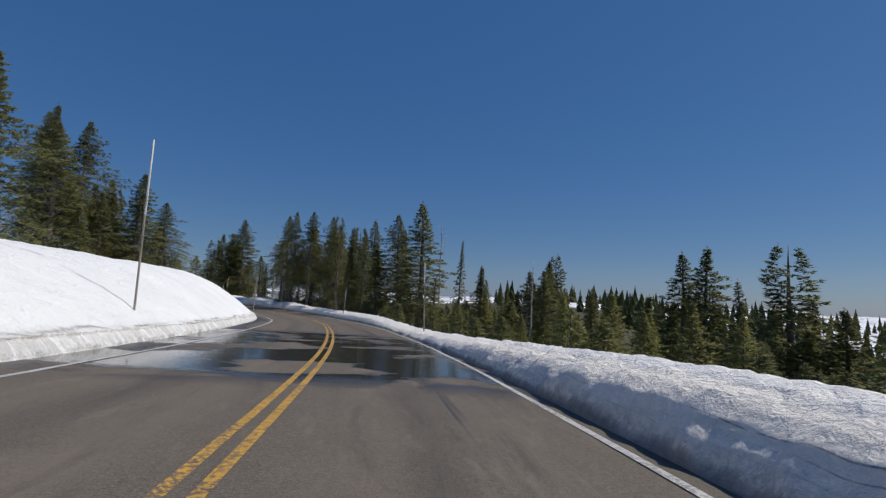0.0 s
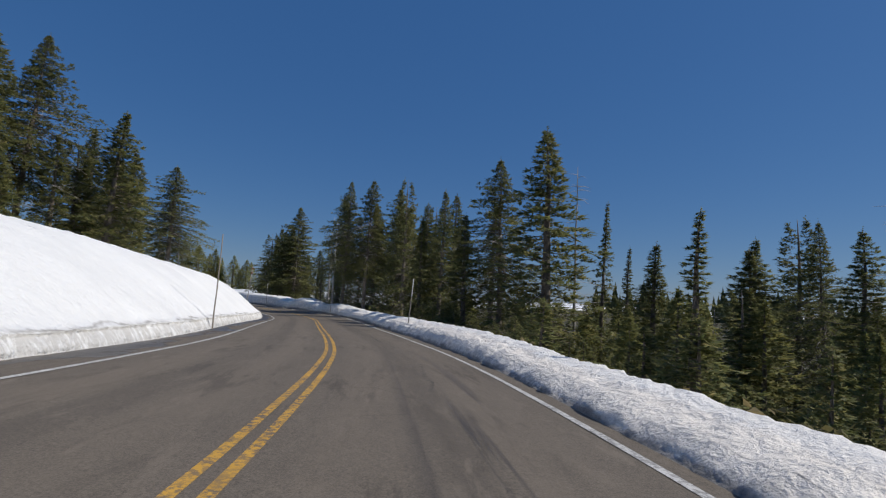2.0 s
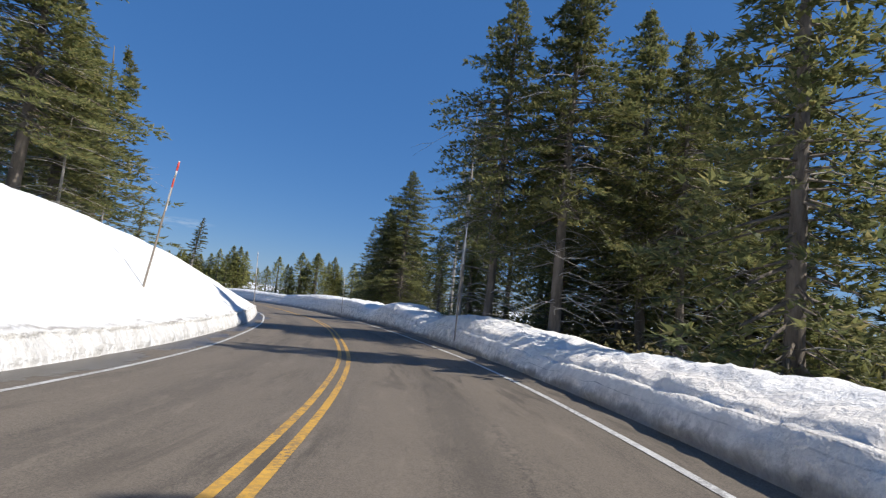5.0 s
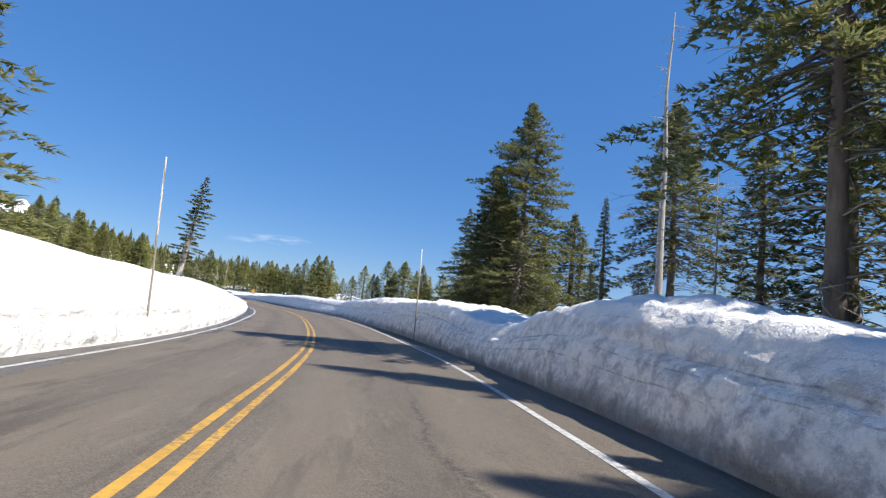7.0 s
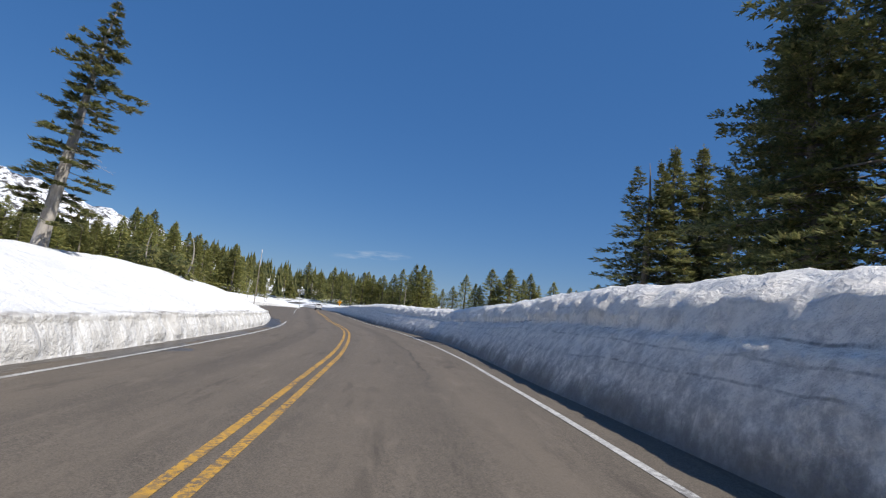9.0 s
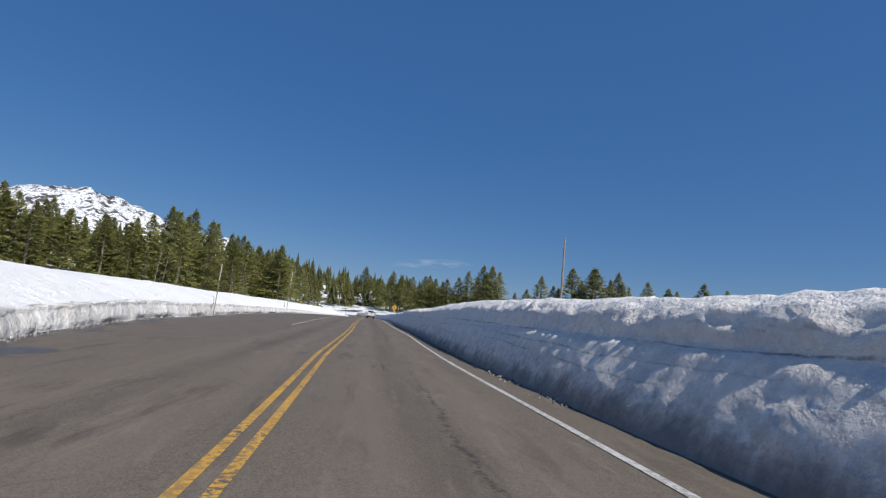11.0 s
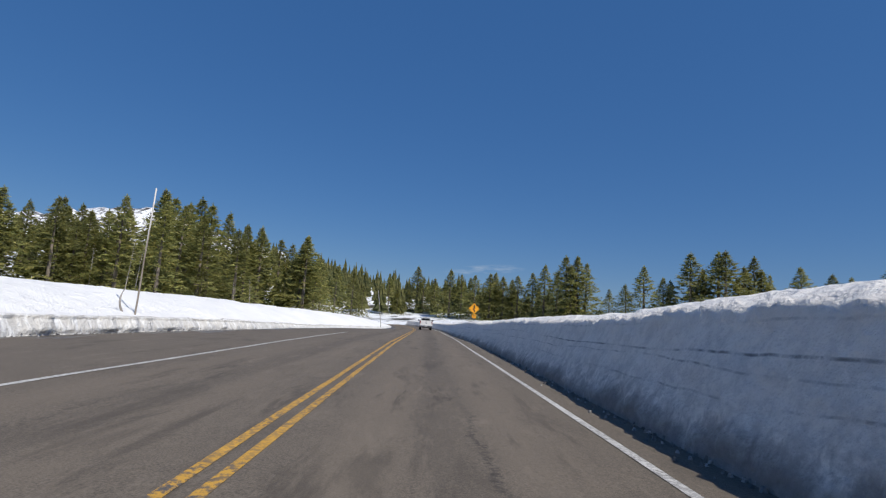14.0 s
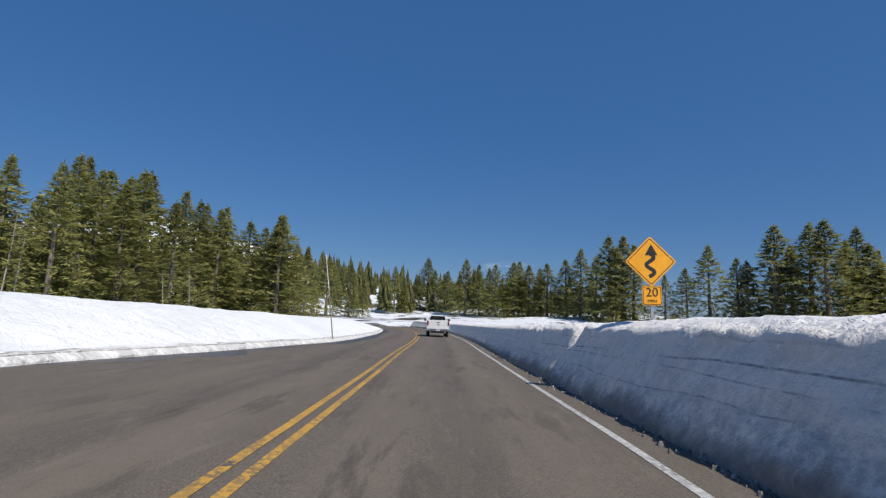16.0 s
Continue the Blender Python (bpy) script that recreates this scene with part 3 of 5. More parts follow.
def ribbon(name, stations, offsets, height, material, label, category, kind="structure"):
    """A sheet along the road: offsets(s) gives the distances across, height(s, d) the height above the road."""
    vs, uv, fs, n = [], [], [], 0
    for s in stations:
        ds = offsets(s)
        n = len(ds)
        c, a, r, fall = along(s)
        for d in ds:
            h, shift = height(s, d)
            e = d + shift
            vs.append((c[0] + r[0] * e, c[1] + r[1] * e, c[2] + tilt(s, e, fall) + h))
            uv.append((e - lane(s), s))
    for i in range(len(stations) - 1):
        for k in range(n - 1):
            q = i * n + k
            fs.append((q, q + 1, q + 1 + n, q + n))
    ob = mesh_ob(name, vs, fs, material, uv=uv)
    return tagged(ob, label, category, kind=kind)


def fbm(x, y, z, octaves=4):
    return noise.fractal(Vector((x, y, z)), 1.0, 2.0, octaves)


# ---------------------------------------------------------------- road, markings, banks, land
def road_edges(s):
    l, r = foot_l(s) - .5, foot_r(s) + .5
    return [l, l * .7 - .9, -3.7, -2.7, -1.8, -.9, 0, .9, 1.8, 2.7, 3.7, r - .4, r]


road = ribbon("road", np.arange(-34, 366, 1.0), road_edges, lambda s, d: (.012 * fbm(s * .11, d * .5, 1), 0), M_ROAD,
       "grey worn two-lane asphalt road with cracks and damp patches", "road")
road.data.uv_layers["UVMap"].active_render = True
margin = road.data.uv_layers.new(name="Foot")
margin.data.foreach_set("uv", [q for k, loop in enumerate(road.data.loops) for q in (road.data.uv_layers["UVMap"].data[k].uv[0] + lane(road.data.uv_layers["UVMap"].data[k].uv[1]) - foot_l(road.data.uv_layers["UVMap"].data[k].uv[1]), road.data.uv_layers["UVMap"].data[k].uv[1])])


def marking(name, s0, s1, d0, d1, material, label, step=1.0):
    ss = np.linspace(s0, s1, max(2, int((s1 - s0) / step)))
    wob = lambda s: lane(s) + .015 * fbm(s * .15, d0, 7)
    return ribbon(name, ss, lambda s: [d0 + wob(s), d1 + wob(s)], lambda s, d: (.006 + .012 * fbm(s * .11, d * .5, 1), 0), material, label, "road marking")


marking("yellow_centre_line", -34, 365, -.17, -.065, M_YELLOW, "worn yellow half of the double centre line on the asphalt")
marking("yellow_centre_line", -34, 365, .065, .17, M_YELLOW, "worn yellow half of the double centre line on the asphalt")
marking("white_edge_line", -34, 365, 3.56, 3.67, M_WHITE, "thin white edge line beside the shady snow wall")
marking("white_edge_line", -34, 179, -3.72, -3.61, M_WHITE, "thin white edge line beside the sunlit snow bank")
marking("white_edge_line", 209, 262, -3.72, -3.61, M_WHITE, "thin white edge line across the ploughed turnout")


def snow_bank(name, stations, section, label, material, foot_first):
    """A bank along the road; section(s) gives (across, height, share of the height) from its foot outwards."""
    vs, uv, fs, n = [], [], [], 0
    for s in stations:
        c, a, r, fall = along(s)
        pts = section(s)
        n = len(pts)
        for d, h, share in pts:
            vs.append((c[0] + r[0] * d, c[1] + r[1] * d, c[2] + tilt(s, d, fall) + h))
            uv.append((share, s))
    for i in range(len(stations) - 1):
        for k in range(n - 1):
            q = i * n + k
            fs.append((q, q + 1, q + 1 + n, q + n) if foot_first else (q, q + n, q + n + 1, q + 1))
    return tagged(mesh_ob(name, vs, fs, material, uv=uv), label, "snow bank", kind="structure")


def resample(pts, n):
    p = np.array(pts, float)
    run = np.concatenate([[0], np.cumsum(np.hypot(*np.diff(p, axis=0).T))])
    t = np.linspace(0, run[-1], n)
    return [(float(np.interp(u, run, p[:, 0])), float(np.interp(u, run, p[:, 1]))) for u in t]


def right_section(s):
    pts = right_profile(s)
    b, top = pts[0][0], pts[6][1]
    late, early = min(1, max(0, (s - 186) / 16)), min(1, max(0, (75 - s) / 20))
    later = min(1, max(0, (s - 210) / 20))
    line = [(b - .12, -.07)] + resample(pts[:7], 30) + resample(pts[6:9], 16)[1:] + [(11, (pts[8][1] + pts[9][1]) / 2 - .2), (12.5, pts[9][1] - .3)]
    crack = .62 + .07 * fbm(s * .07, 1, 2, 2)
    out = []
    for i, (d, h) in enumerate(line):
        d0, h0 = line[max(i - 1, 0)]
        d1, h1 = line[min(i + 1, len(line) - 1)]
        q = math.hypot(d1 - d0, h1 - h0) or 1
        nd, nh = -(h1 - h0) / q, (d1 - d0) / q
        h -= .3 * math.exp(-((s - 276.4) / .22) ** 2) * min(1, max(0, h / top - .55) / .3)
        share = max(0, h) / top if i < 31 else 1 + (d - line[30][0]) * .2
        if 0 < i < len(line) - 2:
            k = d - b
            crown = min(1, max(0, (share - .55) / .35)) * min(1, max(.2, (4.5 - k) / 2)) * (1 - .5 * early * min(1, max(0, (k - 1.5) / .6)))
            face = min(1, max(0, share * 9)) * (1 - .6 * crown)
            crown *= 1 - .5 * max(late, early)
            m = crown * ((.09 - .015 * early - .03 * later) * fbm(s * (1.6 + 2 * early), d * (2.2 + early), h, 4) + (.05 + .02 * early - .01 * later + .05 * (late - later)) * max(0, fbm(s * 4.2, d * 4.2, 5, 2)) + .08 * (1 - late) * (1 - .8 * early) * fbm(s * .45, d * .6, 11, 2))
            m += late * min(1, max(0, (share - .74) / .1)) * max(0, 1 - max(0, share - 1) * 3) * (.13 * max(0, fbm(s * 4.5, h * 6, 61, 3) + .1) + .04 * max(0, fbm(s * 1.7, h * 2.6, 67, 3)))
            firm = max(late, min(1, max(0, (s - 110) / 20)))
            m += face * ((.1 - .06 * firm) * fbm(s * .8, h * .8, 21, 3) + (.06 - .03 * firm) * fbm(s * 2.4, h * 1.2, 31, 3) + .045 * (1 - min(1, share)) * fbm(s * 6, h * 6, 37, 2))
            # cups and knobs thawed into the sunny part
            cups = abs(fbm(s * 1.9, (d + h) * 2.5, 71, 3)) - .3
            m += (.07 * crown * (1 - .65 * late) * (1 - .5 * early) * min(1, .25 + 4 * abs(share - 1)) + .022 * early * min(1, share * 4)) * cups
            # hanging scallops in the weathered upper part, over the ploughed face
            mid = min(1, max(0, (s - 138) / 12)) * (1 - late)
            edge = face_r(s) + .05 * fbm(s * .6, 3, 9, 3)
            hang = min(1, max(0, (share - edge) / .05)) * max(0, 1 - max(0, share - 1) * 4)
            m += mid * hang * min(1, .15 + 5 * abs(share - 1)) * (.1 * fbm(s * 4.2, h * 3.4 + d * 2, 81, 4) + .05 * fbm(s * 1.3, h * 2.2, 83, 2) + .03)
            # ledges where one snowfall lies on another
            m -= face * (1 - early) * .075 * (1 - late) * math.exp(-((share - crack) / .035) ** 2)
            m += face * (1 - early) * .06 * max(0, min(1, (crack - share) * 12)) * (1 - late) * (1 if s < 138 else .4)
            # clods heaped along the foot of the wall
            m += late * max(0, 1 - share / .34) * (.05 + .07 * fbm(s * 2.6, h * 2.6, 51, 3)) * min(1, share * 12)
            # the thawed crest of the long wall runs on evenly
            m *= 1 - (.6 * late + .5 * mid) * math.exp(-((share - 1) / .1) ** 2)
            d, h = d + nd * m, max(h + nh * m, -.05 if d < b + 1 else -9)
        out.append((d, h, share))
    return out


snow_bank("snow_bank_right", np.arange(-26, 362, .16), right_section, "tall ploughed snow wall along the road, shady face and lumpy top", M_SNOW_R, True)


def left_section(s):
    b, w, lip, top = foot_l(s), span_l(s), lip_l(s), crest_l(s)
    line = [(b + .1, -.07)]
    under = min(1, max(0, (s - 186) / 6)) * min(1, max(0, (256 - s) / 8)) * min(1, max(0, .55 + 1.2 * fbm(s * .3, 4, 6, 2)))
    line += [(b - .3 * (j / 11) ** 1.6 - .17 * under * max(0, 1 - j / 3.2), lip * j / 11) for j in range(12)]
    line += [(b - .35 - .13 * j, ground(s, b - .35 - .13 * j)) for j in range(9)]
    line += [(b - 1.55 - .42 * j, ground(s, b - 1.55 - .42 * j)) for j in range(12)]
    line += [(d, ground(s, d)) for d in (b - w - 1.2, b - w - 2.6, b - w - 4.5, b - w - 8, -26, -33, -42)]
    out = []
    for i, (d, h) in enumerate(line):
        share = .18 * max(0, h) / lip if i < 13 else .18 + .82 * max(0, h - lip) / max(.3, top - lip)
        if i:
            k = b - d
            on = 1.0 if i < 13 else max(0, 1 - (k - .3) / .9)
            soft = min(1, max(0, (k - .2) / .6))
            h += soft * (.06 * fbm(s * .7, d * .7, 3, 4) + .035 * fbm(s * 2.6, d * 2.6, 9, 3) + .1 * fbm(s * .13, d * .2, 17, 2))
            # upright scallops left by the plough under an overhanging edge
            d += on * (.17 * fbm(s * 1.5, h * .5, 23, 3) + .1 * abs(fbm(s * 3.3, h * .6, 27, 2))) * min(1, i / 4) + (.07 if 10 < i < 14 else 0)
        out.append((d, h, share))
    return out


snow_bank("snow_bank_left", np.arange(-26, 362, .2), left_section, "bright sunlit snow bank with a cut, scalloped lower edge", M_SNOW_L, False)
ribbon("forest_floor", np.arange(-26, 150, 1.2), lambda s: [foot_r(s) + 2.35 + .25 * min(1, max(0, (s - 60) / 25)), 8.5, 9.5, 12, 14, 17, 20, 24, 30, 35, 42, 60, 80, 110, 160],
       lambda s, d: (ground(s, d) + (.22 * fbm(s * .2, d * .2, 5) if d > 9 else .1 - .35 * min(1, max(0, (s - 60) / 25))), 0), M_FLOOR, "dark forest floor with litter, moss and snow remnants", "ground")

EL_HILL = table((20, 0), (45, 1.0), (52.9, 2.2), (57, 2.4), (61, 3.1), (65, 3.9), (69, 4.7), (75, 4.4), (85, 4.6), (95, 4.2), (110, 3.0), (130, 1.5), (150, 0))


def land(x, y):
    """Height of the open land away from the road."""
    s, d = road_coords(x, y)
    s = min(max(s, -26), 361)
    q = place(s, 0)[2]
    if abs(d) < 38:
        z = q + ground(s, d)
    else:
        side = 38 if d > 0 else -38
        z = q + ground(s, side if s > 140 or d < 0 else min(d, 160))
        z += min((abs(d) - 38) * .028, 4) if s > 140 or d < 0 else 0
    dx, dy = x + 103, y - 163
    r, head = math.hypot(dx, dy), math.degrees(math.atan2(-dx, dy)) % 360
    t = min(1, max(0, (r - 190) / 430))
    return z + 600 * math.tan(radians(EL_HILL(head))) * t * t * (3 - 2 * t)


def ground_sheet():
    vs, fs, rings, n = [], [], [0.5] + list(np.geomspace(14, 4200, 74)), 150
    for r in rings:
        for k in range(n):
            a = 2 * math.pi * k / n
            x, y = -100 + r * math.cos(a), 130 + r * math.sin(a)
            s, d = road_coords(x, y)
            z = land(x, y)
            if -40 < s < 375 and -40 < d < (40 if s > 145 else 165):
                z = min(z, place(s, 0)[2]) - 2.2
            elif r > 260:
                z += (3 + r * .006) * fbm(x * .006, y * .006, 2)
            vs.append((x, y, z))
    for i in range(len(rings) - 1):
        for k in range(n):
            q, p = i * n + k, i * n + (k + 1) % n
            fs.append((q, p, p + n, q + n))
    return tagged(mesh_ob("ground", vs, fs, M_LAND), "snow-covered open ground rising to wooded slopes", "ground", kind="structure")


ground_sheet()


def mountain():
    el = table((55, 1), (62, 3.4), (68, 5.6), (73.4, 7.1), (76, 7.7), (78.6, 8.4), (81.5, 9.2), (83, 9.1), (85.2, 8.7), (87, 8.1), (91.6, 7.3), (98, 6), (110, 4), (125, 1))
    vs, fs, n, rows = [], [], 150, 16
    for i in range(rows):
        t = i / (rows - 1)
        for k in range(n):
            head = 55 + 70 * k / (n - 1)
            r = 1700 + 700 * t
            h = 2400 * math.tan(radians(el(head))) * t ** .8 + 26 * fbm(head * .55, t * 4, 1, 5) * (.3 + t) * .8
            a = radians(head)
            vs.append((-85 - r * math.sin(a), 150 + r * math.cos(a), h - 8))
    for i in range(rows - 1):
        for k in range(n - 1):
            q = i * n + k
            fs.append((q, q + 1, q + 1 + n, q + n))
    for k in range(n):
        vs.append((vs[(rows - 1) * n + k][0] * 1.15, vs[(rows - 1) * n + k][1] * 1.15, -20))
    for k in range(n - 1):
        q = (rows - 1) * n + k
        fs.append((q, q + 1, q + 1 + n, q + n))
    return tagged(mesh_ob("mountain", vs, fs, M_PEAK), "distant snowy mountain with dark rock bands", "mountain", kind="structure")


mountain()


def foot_clods(seed, count, s0, s1, foot, side):
    """Dirty lumps of slush and grit thrown along the foot of a bank; side is 1 for the right one."""
    r, vs, fs = random.Random(seed), [], []
    for _ in range(count):
        s = r.uniform(s0, s1)
        if fbm(s * .35, 2, 8, 2) < -.25:
            continue
        out = abs(r.gauss(0, .17)) - .12
        d = foot(s) - side * out
        w = r.uniform(.012, .03) * (1.6 if r.random() < .12 else 1)
        x, y, z = place(s, d, .3 * w + max(0, -out) * .8)
        q, turn = len(vs), r.random() * 6
        for k in range(5):
            a = turn + k * 1.257
            vs.append((x + w * r.uniform(.7, 1.3) * math.cos(a), y + w * r.uniform(.7, 1.3) * math.sin(a), z - .5 * w))
        for k in range(5):
            a = turn + .6 + k * 1.257
            vs.append((x + w * r.uniform(.4, .8) * math.cos(a), y + w * r.uniform(.4, .8) * math.sin(a), z + w * r.uniform(.5, 1.1)))
        for k in range(5):
            n = (k + 1) % 5
            fs += [(q + k, q + n, q + 5 + k), (q + n, q + 5 + n, q + 5 + k)]
        fs.append((q + 5, q + 6, q + 7, q + 8, q + 9))
    return tagged(mesh_ob("dirty_snow_clods", vs, fs, M_SLUSH, smooth=False), "dark gritty clods of slush along the foot of the wall", "snow clods", kind="stuff")


foot_clods(77, 4200, 182, 340, foot_r, 1)
foot_clods(78, 1800, 186, 256, foot_l, -1)


# ---------------------------------------------------------------- trees
def trunk_shape(rng, h, r, bend=.12, sides=9):
    rings, x, y = [], 0.0, 0.0
    for i in range(13):
        t = i / 12
        x, y = x + rng.uniform(-bend, bend) * h * .03, y + rng.uniform(-bend, bend) * h * .03
        rings.append(((x * t, y * t, h * t - .4 * (i == 0)), r * (1.25 if i == 0 else 1) * (1 - t) ** .85 + .012))
    return rings


def conifer(name, seed, h=14.0, wide=2.6, bare=.06, boughs=170, nodes=8, tufts=2, blades=4, size=1.0, slim=1.0, droop=.3, ragged=.35, lobes=.5, dead=0, material=None, taper=.7, wood=True, girth=.0175, twin=False, bark=None):
    """A fir or hemlock: a tapered trunk and a lobed, uneven crown of boughs, each branching into tufts of needles."""
    rng = random.Random(seed)
    thing = new(name)
    rings = trunk_shape(rng, h, h * girth)
    v, f = tube(rings)
    leaf, leaf_f = [], []

    def axis(z):
        t = min(max(z / h, 0), 1) * 12
        i = min(int(t), 11)
        a, b = rings[i][0], rings[i + 1][0]
        return a[0] + (b[0] - a[0]) * (t - i), a[1] + (b[1] - a[1]) * (t - i)

    def limb(vs, fs, pts, width):
        base, n = len(vs), len(pts)
        for j, p in enumerate(pts):
            q0, q1 = pts[max(j - 1, 0)], pts[min(j + 1, n - 1)]
            dx, dy = q1[0] - q0[0], q1[1] - q0[1]
            k = math.hypot(dx, dy) or 1
            w = width * (1 - .85 * j / (n - 1))
            vs += [(p[0] - dy / k * w, p[1] + dx / k * w, p[2]), (p[0] + dy / k * w, p[1] - dx / k * w, p[2]), (p[0], p[1], p[2] + w * 1.6)]
        for j in range(n - 1):
            q = base + j * 3
            fs += [(q, q + 1, q + 4, q + 3), (q + 1, q + 2, q + 5, q + 4), (q + 2, q, q + 3, q + 5)]

    def tuft(x, y, z, way, rise, scale):
        """A brush of flat needle blades round a twig's end."""
        for _ in range(blades):
            az, el = way + rng.uniform(-1.0, 1.0), rise + rng.uniform(-.5, .5)
            ce = math.cos(el)
            ux, uy, uz = math.cos(az) * ce, math.sin(az) * ce, math.sin(el)
            nx, ny, nz = .6 * math.cos(way) + rng.uniform(-.6, .6), .6 * math.sin(way) + rng.uniform(-.6, .6), 1.0
            sx, sy, sz = uy * nz - uz * ny, uz * nx - ux * nz, ux * ny - uy * nx
            k = math.sqrt(sx * sx + sy * sy + sz * sz) or 1
            le = scale * rng.uniform(.16, .32)
            wi = le * rng.uniform(.14, .24) * slim / k
            bx, by, bz = x + rng.uniform(-.06, .06) * scale, y + rng.uniform(-.06, .06) * scale, z + rng.uniform(-.05, .05) * scale
            q = len(leaf)
            leaf.extend(((bx + sx * wi, by + sy * wi, bz + sz * wi), (bx - sx * wi, by - sy * wi, bz - sz * wi), (bx + ux * le, by + uy * le, bz + uz * le)))
            leaf_f.append((q, q + 1, q + 2))

    off = seed * 3.7
    for i in range(boughs):
        u = 1 - (1 - (i + rng.random()) / boughs) ** 1.08
        z = h * (bare + (1 - bare) * u * .985)
        a = i * 2.39996 + rng.uniform(-.45, .45)
        ca, sa = math.cos(a), math.sin(a)
        lobe = 1 + lobes * noise.noise(Vector((ca * .8 + off, sa * .8, z * .33))) + .5 * lobes * noise.noise(Vector((ca * 2 + off, sa * 2, z * 1.1)))
        reach = wide * min(1, (1 - u) ** taper * (1.08 if u > .12 else .66 + 3.5 * u)) * lobe
        ln = max(.1, reach * rng.uniform(1 - ragged, 1.08))
        cx, cy = axis(z)
        if twin and u > .72:
            cx += .55 * (1 if ca > 0 else -1) * min(1, (u - .72) / .1)
        small = size * (.5 + .5 * min(1, (1 - u) * 4))
        up = -.42 * droop / .3 * (1 - u) ** 1.5 + .34 * u + rng.uniform(-.14, .14)
        pts = []
        for j in range(5):
            t = j / 4
            b = a + .25 * lobes * math.sin(t * 3 + i)
            pts.append((cx + math.cos(b) * ln * t, cy + math.sin(b) * ln * t, z + ln * (up * t - droop * .9 * t * t + .42 * droop * t**4)))
        if wood:
            limb(v, f, pts[:4], .01 + .012 * ln)
        n = max(3, int(nodes * (.3 + .7 * ln / wide)))
        start = .1 if u > .6 else .28
        for j in range(n):
            t = start + (1 - start) * (j + rng.random() * .8) / n
            m = min(int(t * 4), 3)
            w = t * 4 - m
            p = [pts[m][c] + (pts[m + 1][c] - pts[m][c]) * w for c in range(3)]
            for side in (-1, 1):
                bl = (ln * .36 * (1.05 - .78 * t) + .1) * rng.uniform(.5, 1.2)
                la = a + side * rng.uniform(.45, 1.15)
                sink = rng.uniform(.0, .5) * droop / .3
                for k in range(tufts):
                    w = (k + rng.uniform(.4, 1)) / tufts
                    tuft(p[0] + math.cos(la) * bl * w, p[1] + math.sin(la) * bl * w, p[2] - sink * bl * w * w + rng.gauss(0, .035) * size, la, .12 - .5 * sink * w, small)
        tuft(*pts[4], a, .25, small)
    twigs = []
    for k in range(dead):
        z = h * rng.uniform(.04, min(.75, bare + .35))
        a, ln = rng.random() * 6.28, wide * rng.uniform(.35, 1.05)
        cx, cy = axis(z)
        bv, bf, pts, bend = [], [], [], rng.uniform(-.7, .7)
        rise = rng.uniform(.0, .4)
        for j in range(6):
            t = j / 5
            b = a + bend * t * t
            pts.append((cx + math.cos(b) * ln * t, cy + math.sin(b) * ln * t, z + ln * (rise * t - .5 * t * t) + rng.uniform(-.05, .05)))
        limb(bv, bf, pts, .024)
        for j in (2, 3, 4):
            b, tw = a + bend + rng.choice((-1, 1)) * rng.uniform(.4, .9), ln * rng.uniform(.15, .35)
            p = pts[j]
            limb(bv, bf, [(p[0] + math.cos(b) * tw * t, p[1] + math.sin(b) * tw * t, p[2] + tw * rng.uniform(-.1, .3) * t) for t in (0, .5, 1)], .011)
        twigs.append((bv, bf))
    # leaders
    x, y = axis(h)
    for dx in ((-.55, .5) if twin else (0,)):
        for k in range(9):
            tuft(x + dx + rng.uniform(-.05, .05), y, h * (.95 + .06 * k / 8 - (.02 if dx > 0 else 0)), rng.random() * 6.28, .9, size * (.62 - .03 * k))
    mesh_ob("trunk", v, f, bark or M_BARK, thing)
    for bv, bf in twigs:
        mesh_ob("dead_branch", bv, bf, M_DEAD, thing)
    mesh_ob("crown", leaf, leaf_f, material or M_NEEDLE, thing, smooth=False)
    return thing


def snag(name, seed, h=14.0, r=.16, stubs=40, reach=.9):
    """A dead standing trunk with broken branch stubs."""
    rng = random.Random(seed)
    thing = new(name)
    rings = trunk_shape(rng, h, r, .2)
    v, f = tube(rings)
    mesh_ob("trunk", v, f, M_DEAD, thing)
    for _ in range(stubs):
        v, f = [], []
        t = rng.uniform(.25, .98)
        i = min(int(t * 12), 11)
        c = rings[i][0]
        a, ln = rng.random() * 6.28, reach * rng.uniform(.3, 1.1)
        z = h * t
        q = len(v)
        for j, (k, w) in enumerate(((0, .022), (.5, .014), (1, .004))):
            x, y = c[0] + math.cos(a) * ln * k, c[1] + math.sin(a) * ln * k
            zz = z + ln * (.15 * k - .5 * k * k * rng.uniform(.2, 1))
            v += [(x - math.sin(a) * w, y + math.cos(a) * w, zz), (x + math.sin(a) * w, y - math.cos(a) * w, zz), (x, y, zz + w * 1.5)]
        for j in range(2):
            p = q + j * 3
            f += [(p, p + 1, p + 4, p + 3), (p + 1, p + 2, p + 5, p + 4), (p + 2, p, p + 3, p + 5)]
        mesh_ob("branch", v, f, M_DEAD, thing)
    return thing


def standing(proto, x, y, h, proto_h, turn, wide=1.0, lean=(0, 0), sink=.25):
    """The pose of a tree of height h at a place on the land."""
    k = h / proto_h
    return pose(x, y, land(x, y) - sink, lean[0], lean[1], turn) @ Matrix.Diagonal((k * wide, k * wide, k, 1))


LABELS = {
    "near": "tall dark-green conifer with drooping boughs beside the snow bank",
    "slope": "dark conifer standing above the sunlit snow bank",
    "far": "dark-green conifer at the far edge of the snow field",
    "young": "young green conifer among the trees behind the snow",
    "snag": "bare grey dead trunk with broken branch stubs"}

